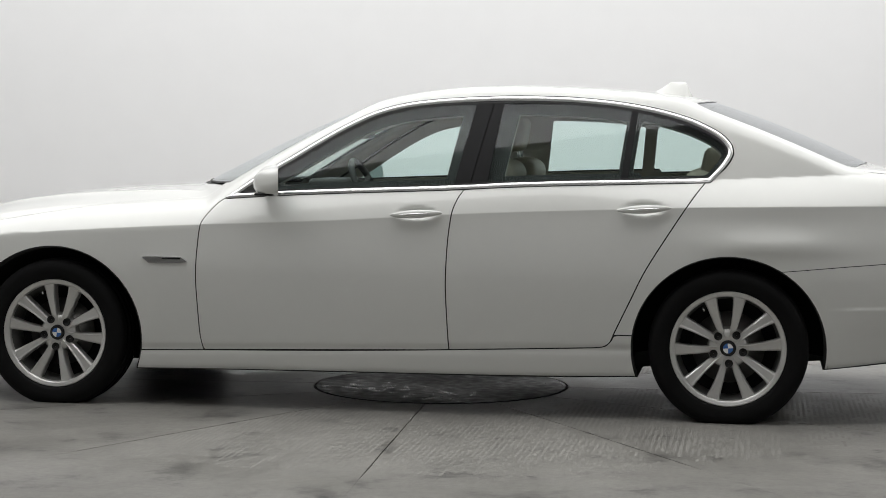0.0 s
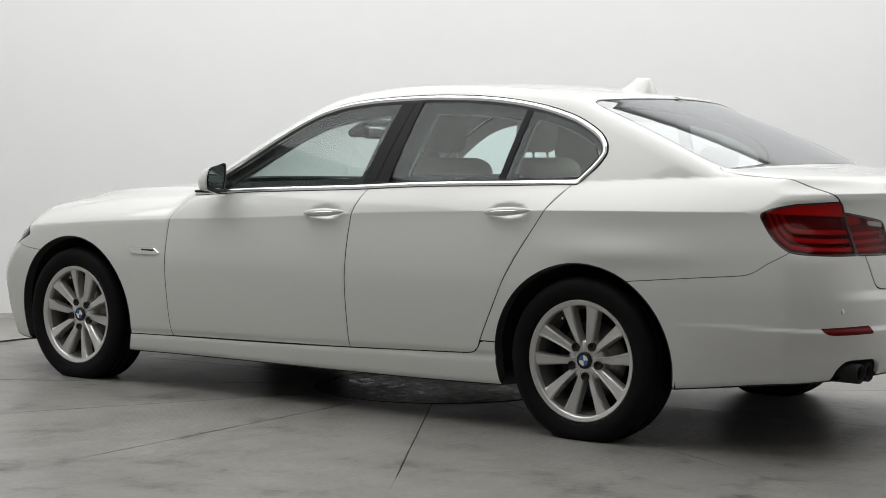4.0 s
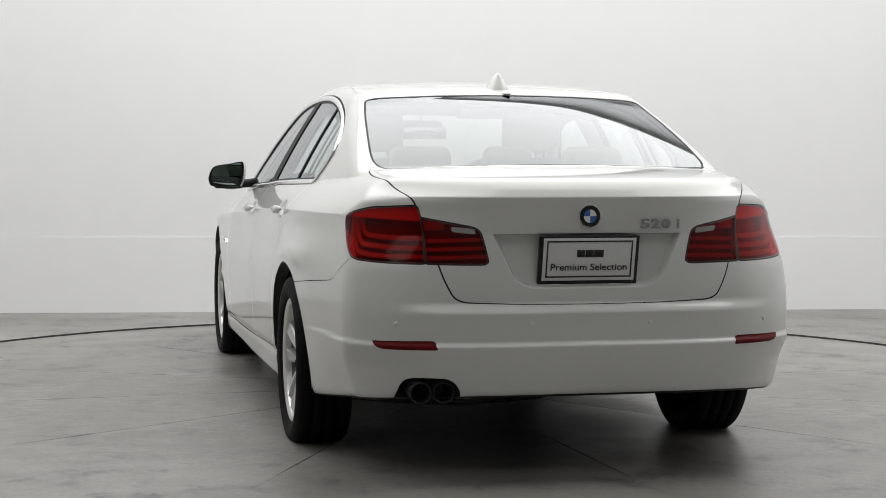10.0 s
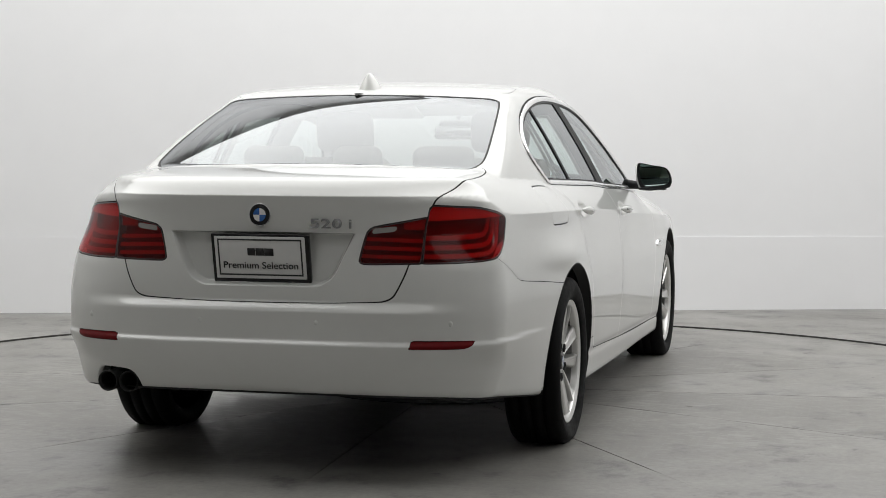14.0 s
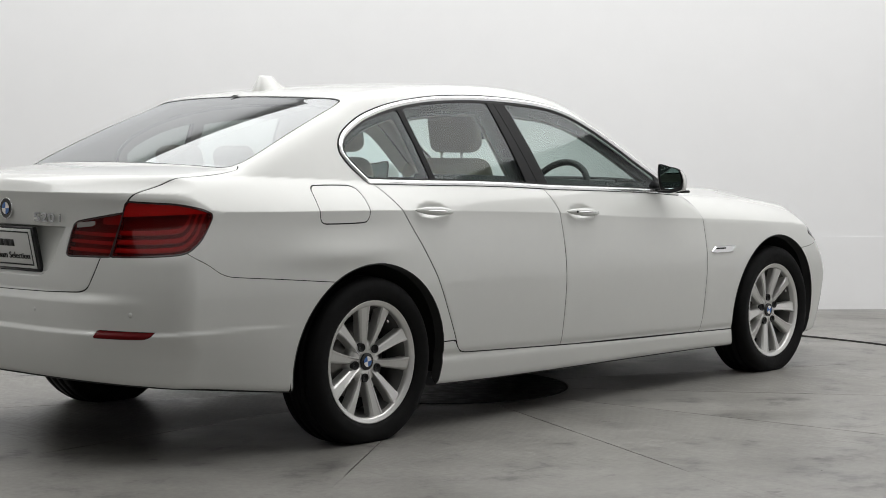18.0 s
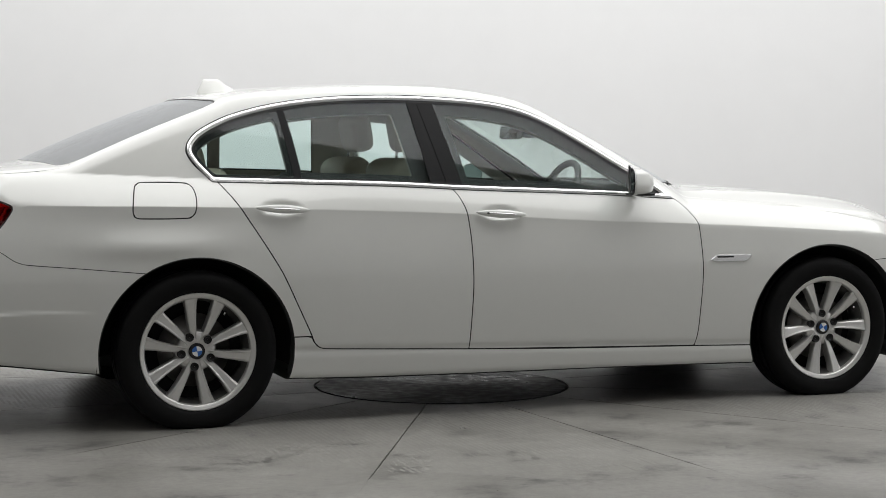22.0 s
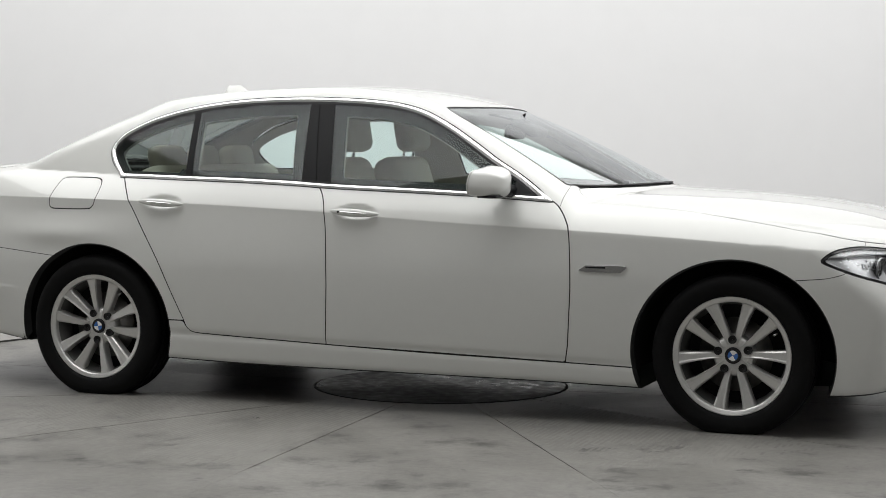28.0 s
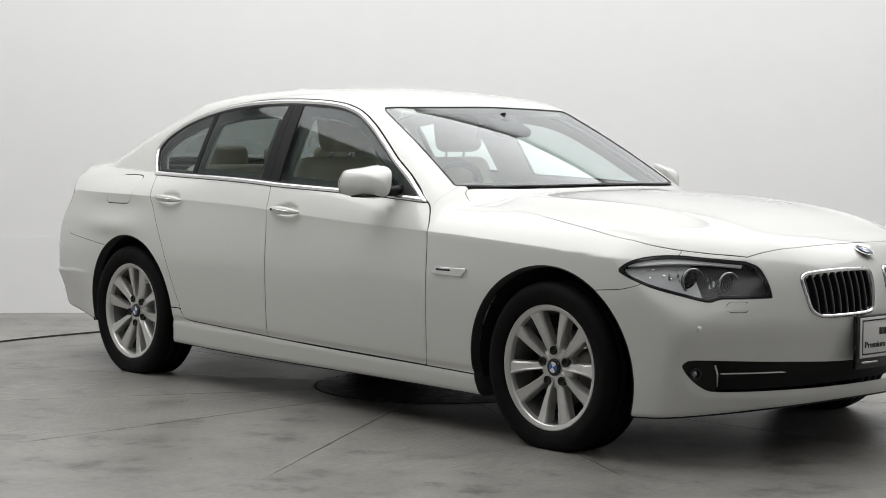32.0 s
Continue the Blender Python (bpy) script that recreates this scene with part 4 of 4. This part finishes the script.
# keyhole of the right front door, sensor pod behind the windscreen, notch above the rear window
part("keyhole", lathe((-.232, -side_y(-.232, .84), .866), [(.0, .005), (.0315, .005), (.0315, .001)], -1, 14), MATT_BLACK, front_doors[1])
part("sensor_pod", block((.330, 0, 1.236), (.14, .20, .045), .02, Matrix.Rotation(radians(25), 4, "Y")), PLASTIC, car, "black sensor pod behind the windscreen")
bm = bmesh.new()
zr = lambda x: float(roof_height(np.float64(x), np.float64(0))) + .003
bm.faces.new([bm.verts.new(v) for v in ((-1.388, -.020, zr(-1.388)), (-1.430, 0, zr(-1.430)), (-1.388, .020, zr(-1.388)))])
part("window_notch", bm, MATT_BLACK, car)

# ---- cabin ----
def lining(name, m, d, mat, low=.9, parent=None):
    k = zone(shift(m, d), lambda p: low - p[:, 2])
    both(name, k, mat, parent, depth=0)


whole("headlining", shift(roof, -.035), LINING, depth=0)
lining("pillar_lining", quarter_left, -.035, LINING, .98)
lining("pillar_lining", fender, -.03, LINING, .93)
FRAME = material("grey_window_frame", (.014, .014, .0135), .7, grain=.1, scale=150)


def frame_zone(p):
    """Inner door frames: a band along the window's top, and the pillar and divider behind the glass."""
    x, z = p[:, 0], p[:, 2]
    d = dlo(p)
    post = np.abs(x - upright(-.455, -.390, z)) - .125
    back = np.abs(x - upright(-1.080, -1.035, z)) - .030
    belt = z - (.947 - .0435 * x + .030)
    return np.minimum(np.minimum(np.where(x < -1.1, -.045, -.062) - d, post), np.minimum(back, belt))


lining("window_frame_lining", zone(opening_whole, frame_zone), -.032, FRAME, .9)
lining("pillar_trim", zone(opening_whole, frame_zone), -.048, LINING, .9)
lining("door_lining", front_door, -.055, TRIM, .55)
lining("door_lining", rear_door, -.055, TRIM, .55)


def cushion(c, size, bevel, parent, name, lean=0, mat=LEATHER, label=""):
    return part(name, block(c, size, bevel, Matrix.Rotation(radians(lean), 4, "Y"), 4), mat, parent, label)


for side in (1, -1):
    seat = cushion((-.12, side * .37, .52), (.52, .50, .18), .06, car, "front_seat", 6, label="cream leather front seat")
    cushion((-.405, side * .37, .825), (.15, .48, .56), .065, seat, "backrest", -17)
    cushion((-.415, side * .37, 1.215), (.105, .27, .185), .045, seat, "headrest", -10)
    for y in (-.06, .06):
        part("headrest_post", tube([(-.445, side * .37 + y, 1.06), (-.425, side * .37 + y, 1.16)], .007, 8), CHROME, seat)
bench = cushion((-.91, 0, .50), (.36, 1.30, .18), .06, car, "rear_bench", 5, label="cream leather rear bench")
cushion((-1.32, 0, .885), (.16, 1.28, .34), .06, bench, "backrest", -20)
for y in (-.36, 0, .36):
    cushion((-1.405, y, 1.085), (.10, .25 if y else .2, .13), .04, bench, "headrest", -12)
part("parcel_shelf", block((-1.70, 0, 1.035), (.56, 1.16, .02), .006), TRIM, car, "dark parcel shelf")
dash = part("dashboard", block((.56, 0, .84), (.42, 1.30, .22), .06, Matrix.Rotation(radians(4), 4, "Y"), 4), TRIM, car, "dark soft dashboard")
part("dash_top", block((.85, 0, .915), (.30, .94, .03), .012), TRIM, dash)
part("instrument_hood", block((.50, -.37, .955), (.22, .36, .07), .03), TRIM, dash)
part("console", block((.30, 0, .62), (.75, .24, .30), .05), TRIM, dash)
steer = part("steering_wheel", torus((.335, -.37, .915), .178, .016, (-.90, 0, .44), 40, 10), TRIM, car, "black leather steering wheel")
part("steering_boss", ball((.35, -.37, .908), .07, (.5, 1, 1)), TRIM, steer)
for a in (0, 2.1, -2.1):
    d = Vector((0, math.cos(a + math.pi / 2), math.sin(a + math.pi / 2) * -1))
    end = Vector((.335, -.37, .915)) + Vector((.44 * d.z, d.y, .90 * d.z)) * .175
    part("steering_spoke", tube([(.35, -.37, .908), tuple(end)], .014, 8), TRIM, steer)
inner = part("rear_view_mirror", block((.262, 0, 1.218), (.03, .235, .066), .014, Matrix.Rotation(radians(8), 4, "Y")), PLASTIC, car, "black interior mirror")
part("mirror_stalk", tube([(.28, 0, 1.225), (.315, 0, 1.27), (.30, 0, 1.30)], .016, 10), PLASTIC, inner)
part("mirror_face", block((.246, 0, 1.218), (.002, .215, .052), 0, Matrix.Rotation(radians(8), 4, "Y")), DARK_CHROME, inner)
for side in (1, -1):
    part("sun_visor", block((.10, side * .33, 1.318), (.17, .36, .018), .007, Matrix.Rotation(radians(16), 4, "Y")), LINING, car)
for y0, y1 in ((-.60, .02), (.0, .62)):
    pts = []
    for t in np.linspace(0, 1, 9):
        y = y0 + (y1 - y0) * t
        x = 1.004 - .57 * y * y - .010 * math.sin(math.pi * t)
        pts.append((x, y, float(roof_height(np.float64(x), np.float64(abs(y)))) - .003))
    part("wiper", tube(pts, .0035, 8), PLASTIC, car, "thin black wiper blade")

# ---- the studio ----
def slab(name, x0, x1, y0, y1, z0, z1, mat, m=None):
    bm = bmesh.new()
    bmesh.ops.create_cube(bm, size=1, matrix=Matrix.Translation(((x0 + x1) / 2, (y0 + y1) / 2, (z0 + z1) / 2)) @ Matrix.Diagonal((x1 - x0, y1 - y0, z1 - z0, 1)))
    ob = part(name, bm, mat, None)
    if m is not None:
        ob.matrix_world = m
    return tagged(ob, kind="structure")


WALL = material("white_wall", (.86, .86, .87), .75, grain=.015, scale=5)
DARK = material("unseen_grey_wall", (.58, .58, .57), .8, grain=.03, scale=2)


def concrete():
    """Trowelled concrete: cloudy grey, darker worn patches, fine speckle, uneven polish."""
    m = material("concrete", (.20, .195, .182), .5)
    t, b = m.node_tree, m.node_tree.nodes["Principled BSDF"]
    at = t.nodes.new("ShaderNodeTexCoord")

    def noise_node(scale, detail, rough=.55, vec=None):
        n = t.nodes.new("ShaderNodeTexNoise")
        n.inputs["Scale"].default_value, n.inputs["Detail"].default_value, n.inputs["Roughness"].default_value = scale, detail, rough
        t.links.new(vec or at.outputs["Object"], n.inputs["Vector"])
        return n

    def ramp(src, *stops):
        r = t.nodes.new("ShaderNodeValToRGB")
        while len(r.color_ramp.elements) < len(stops):
            r.color_ramp.elements.new(.5)
        for e, (pos, v) in zip(r.color_ramp.elements, stops):
            e.position, e.color = pos, (*v, 1) if isinstance(v, tuple) else (v, v, v, 1)
        t.links.new(src, r.inputs[0])
        return r

    def mul(a, bb):
        n = t.nodes.new("ShaderNodeMix")
        n.data_type, n.blend_type = "RGBA", "MULTIPLY"
        n.inputs["Factor"].default_value = 1
        t.links.new(a, n.inputs["A"])
        t.links.new(bb, n.inputs["B"])
        return n.outputs["Result"]
    cloud = ramp(noise_node(.9, 5).outputs["Fac"], (.30, (.205, .198, .182)), (.55, (.258, .250, .232)), (.75, (.315, .306, .285)))
    fine = ramp(noise_node(34, 8, .75).outputs["Fac"], (.25, .68), (.58, 1.0), (.8, 1.16))
    wear = ramp(noise_node(3.2, 9, .7).outputs["Fac"], (.35, .42), (.45, .88), (.6, 1.0))
    spots = ramp(noise_node(6.5, 5, .6).outputs["Fac"], (.285, .38), (.345, 1.0))
    flecks = ramp(noise_node(26, 3, .5).outputs["Fac"], (.24, .30), (.29, 1.0))
    col = mul(mul(mul(cloud.outputs[0], fine.outputs[0]), wear.outputs[0]), mul(spots.outputs[0], flecks.outputs[0]))
    t.links.new(col, b.inputs["Base Color"])
    gloss = ramp(noise_node(1.7, 6).outputs["Fac"], (.3, .27), (.7, .46))
    t.links.new(gloss.outputs[0], b.inputs["Roughness"])
    bump = t.nodes.new("ShaderNodeBump")
    bump.inputs["Strength"].default_value, bump.inputs["Distance"].default_value = .38, .004
    t.links.new(noise_node(14, 8, .7).outputs["Fac"], bump.inputs["Height"])
    t.links.new(bump.outputs[0], b.inputs["Normal"])
    return m


CONCRETE = concrete()
GROOVE = material("dark_joint", (.045, .043, .040), .8)
STEEL_EDGE = material("steel_edge", (.35, .34, .32), .45, metal=.7, grain=.2, scale=12)
R_TABLE, R_DISC = 3.10, .60


def ring_slab(r0, r1, z0, z1, segs=160):
    """A flat ring, or a disc where r0 is 0."""
    bm = bmesh.new()
    a = [(math.cos(q), math.sin(q)) for q in np.linspace(0, math.tau, segs, endpoint=False)]
    rows = [[bm.verts.new((r * c, r * s, z)) for c, s in a] for r, z in ((r1, z0), (r1, z1), (r0 or 1e-3, z1), (r0 or 1e-3, z0))]
    for u, v in zip(rows, rows[1:]):
        for i in range(segs):
            bm.faces.new((u[i], u[(i + 1) % segs], v[(i + 1) % segs], v[i]))
    return bm


# fixed floor with a round opening, and the pit below it
bm = bmesh.new()
n = 160
inner_ring = [bm.verts.new(((R_TABLE + .0055) * math.cos(a), (R_TABLE + .0055) * math.sin(a), .010)) for a in np.linspace(0, math.tau, n, endpoint=False)]
outer_ring = []
for a in np.linspace(0, math.tau, n, endpoint=False):
    c, s = math.cos(a), math.sin(a)
    k = min(7.2 / max(abs(c), 1e-6), (11.2 if s < 0 else 6.0) / max(abs(s), 1e-6))
    outer_ring.append(bm.verts.new((c * k, s * k, .010)))
for i in range(n):
    j = (i + 1) % n
    bm.faces.new((inner_ring[i], outer_ring[i], outer_ring[j], inner_ring[j]))
floor = tagged(part("floor", bm, CONCRETE, None), "grey worn concrete studio floor round the turntable", kind="structure")
bm = bmesh.new()
well = [[bm.verts.new(((R_TABLE + .0050) * math.cos(a), (R_TABLE + .0050) * math.sin(a), z)) for a in np.linspace(0, math.tau, n, endpoint=False)] for z in (-.25, .0095)]
for i in range(n):
    bm.faces.new((well[0][(i + 1) % n], well[0][i], well[1][i], well[1][(i + 1) % n]))
tagged(part("floor_edge", bm, GROOVE, None), kind="structure")
pit = tagged(part("floor_pit", ring_slab(0, R_TABLE + .2, -.3, -.25), GROOVE, None), kind="structure")
tagged(slab("wall_north", -9, 9, 0, .2, 0, 5.2, WALL, pose(0, 3.65, 0, 0, 0, 4.66)), "plain white painted studio wall")
tagged(slab("baseboard", -9, 9, -.005, -.001, 0, .525, WALL, pose(0, 3.65, 0, 0, 0, 4.66)), "white painted wall panel with a thin joint above")
# Unseen sides and ceiling: their tones are set to balance light on the car.
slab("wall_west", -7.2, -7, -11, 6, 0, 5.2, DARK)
slab("wall_east", 7, 7.2, -11, 6, 0, 5.2, WALL)
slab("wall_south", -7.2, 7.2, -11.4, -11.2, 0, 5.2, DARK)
slab("ceiling", -7.2, 7.2, -11.2, 6, 5.2, 5.4, material("grey_ceiling", (.72, .72, .72), .8, grain=.02, scale=2))

# turntable: slabs between radial joints, centre disc, tread strips
table = tagged(new("turntable"), "round grey concrete turntable with a steel centre disc, under the car", "turntable")
part("table_base", ring_slab(0, R_TABLE - .01, -.12, -.012), GROOVE, table)
part("table_rim", ring_slab(R_TABLE - .012, R_TABLE, -.10, .0), STEEL_EDGE, table, "thin steel edge")


def wedge(a0, a1, r0, r1, segs=14, gap=.0028):
    """One slab of the table between two radial joints, its edges a little uneven."""
    bm = bmesh.new()
    rows = []
    rs = np.concatenate([np.linspace(r0, 2.4, 12), np.linspace(2.5, r1, 4)])
    for r in rs:
        g = gap * (1.0 if r < 2.35 else .12)
        row = []
        for k in range(segs + 1):
            a = a0 + (a1 - a0) * k / segs
            if k in (0, segs):
                a += (g + random.uniform(-.0008, .0008) * (r < 2.35)) / r * (1 if k == 0 else -1)
            row.append(bm.verts.new((r * math.cos(a), r * math.sin(a), 0)))
        rows.append(row)
    top = [bm.faces.new((u[i], v[i], v[i + 1], u[i + 1])) for u, v in zip(rows, rows[1:]) for i in range(segs)]
    edge = [e for e in bm.edges if len(e.link_faces) == 1]
    low = bmesh.ops.extrude_edge_only(bm, edges=edge)["geom"]
    for v in low:
        if isinstance(v, bmesh.types.BMVert):
            v.co.z = -.015
    bmesh.ops.recalc_face_normals(bm, faces=bm.faces[:])
    return bm


JOINT = radians(3.6)
for k in range(12):
    part("table_slab", wedge(JOINT + k * math.tau / 12, JOINT + (k + 1) * math.tau / 12, R_DISC + .014, R_TABLE - .012), CONCRETE, table)
WET = material("dark_worn_steel", (.030, .029, .028), .42, grain=.7, scale=18, bump=.8, spec=.12)
part("centre_disc", ring_slab(0, R_DISC, -.02, .002), WET, table, "dark worn steel centre disc")
part("disc_collar", ring_slab(R_DISC + .002, R_DISC + .010, -.03, -.003), GROOVE, table)

# ribbed tread on some slabs: rows of short worn bars
RIB = material("worn_ribs", (.235, .228, .212), .5, grain=.25, scale=30)
pts, faces = [], []
rng = random.Random(7)
for k in (2, 3, 4, 5, 7, 8, 10):
    a0, a1 = JOINT + k * math.tau / 12, JOINT + (k + 1) * math.tau / 12
    for i in range(-100, 101):
        for j in range(-36, 37):
            x, y = i * .023, j * .064 + (i % 2) * .032
            r, a = math.hypot(x, y), math.atan2(y, x) % math.tau
            fade = min((r - .82) / .15, (2.28 - r) / .45, 1)
            if not (a0 + .02 < a < a1 - .02) or fade <= 0 or rng.random() > .25 + .60 * fade:
                continue
            n0, h, w, l = len(pts), .0004 * (.5 + .5 * fade), .0060, .031 * rng.uniform(.9, 1.0)
            pts += [(x - w, y - l, .0003), (x + w, y - l, .0003), (x + w, y + l, .0003), (x - w, y + l, .0003), (x - w * .4, y - l * .85, h), (x + w * .4, y - l * .85, h), (x + w * .4, y + l * .85, h), (x - w * .4, y + l * .85, h)]
            faces += [tuple(n0 + q for q in f) for f in ((4, 5, 6, 7), (0, 1, 5, 4), (1, 2, 6, 5), (2, 3, 7, 6), (3, 0, 4, 7))]
me = bpy.data.meshes.new("tread_ribs")
me.from_pydata(pts, [], faces)
me.materials.append(RIB)
ribs = new("tread_ribs", me)
ribs.parent = table
tagged(ribs, "rows of short worn tread ribs", kind="stuff")

# ---- the turn ----
TURN = [(0, 169.59), (1, 162.82), (2, 156.06), (3, 149.32), (4, 142.59), (5, 135.87), (6, 129.17), (7, 122.48), (8, 115.79), (9, 109.10), (10, 102.40), (11, 95.70), (12, 88.97), (13, 82.23), (14, 75.46), (15, 68.67), (16, 61.85), (17, 55.00), (18, 48.13), (19, 41.23), (20, 34.32), (21, 27.38), (22, 20.43), (23, 13.48), (24, 6.53), (25, -0.42), (26, -7.35), (27, -14.26), (28, -21.14), (29, -27.97), (30, -34.76), (31, -41.48), (32, -48.14)]


def motions():
    rows = [(t, pose(0, 0, 0, 0, 0, a)) for t, a in TURN]
    off = Matrix.Translation((.105, .015, 0))
    walk(table, rows)
    walk(car, [(t, m @ off) for t, m in rows])


motions()
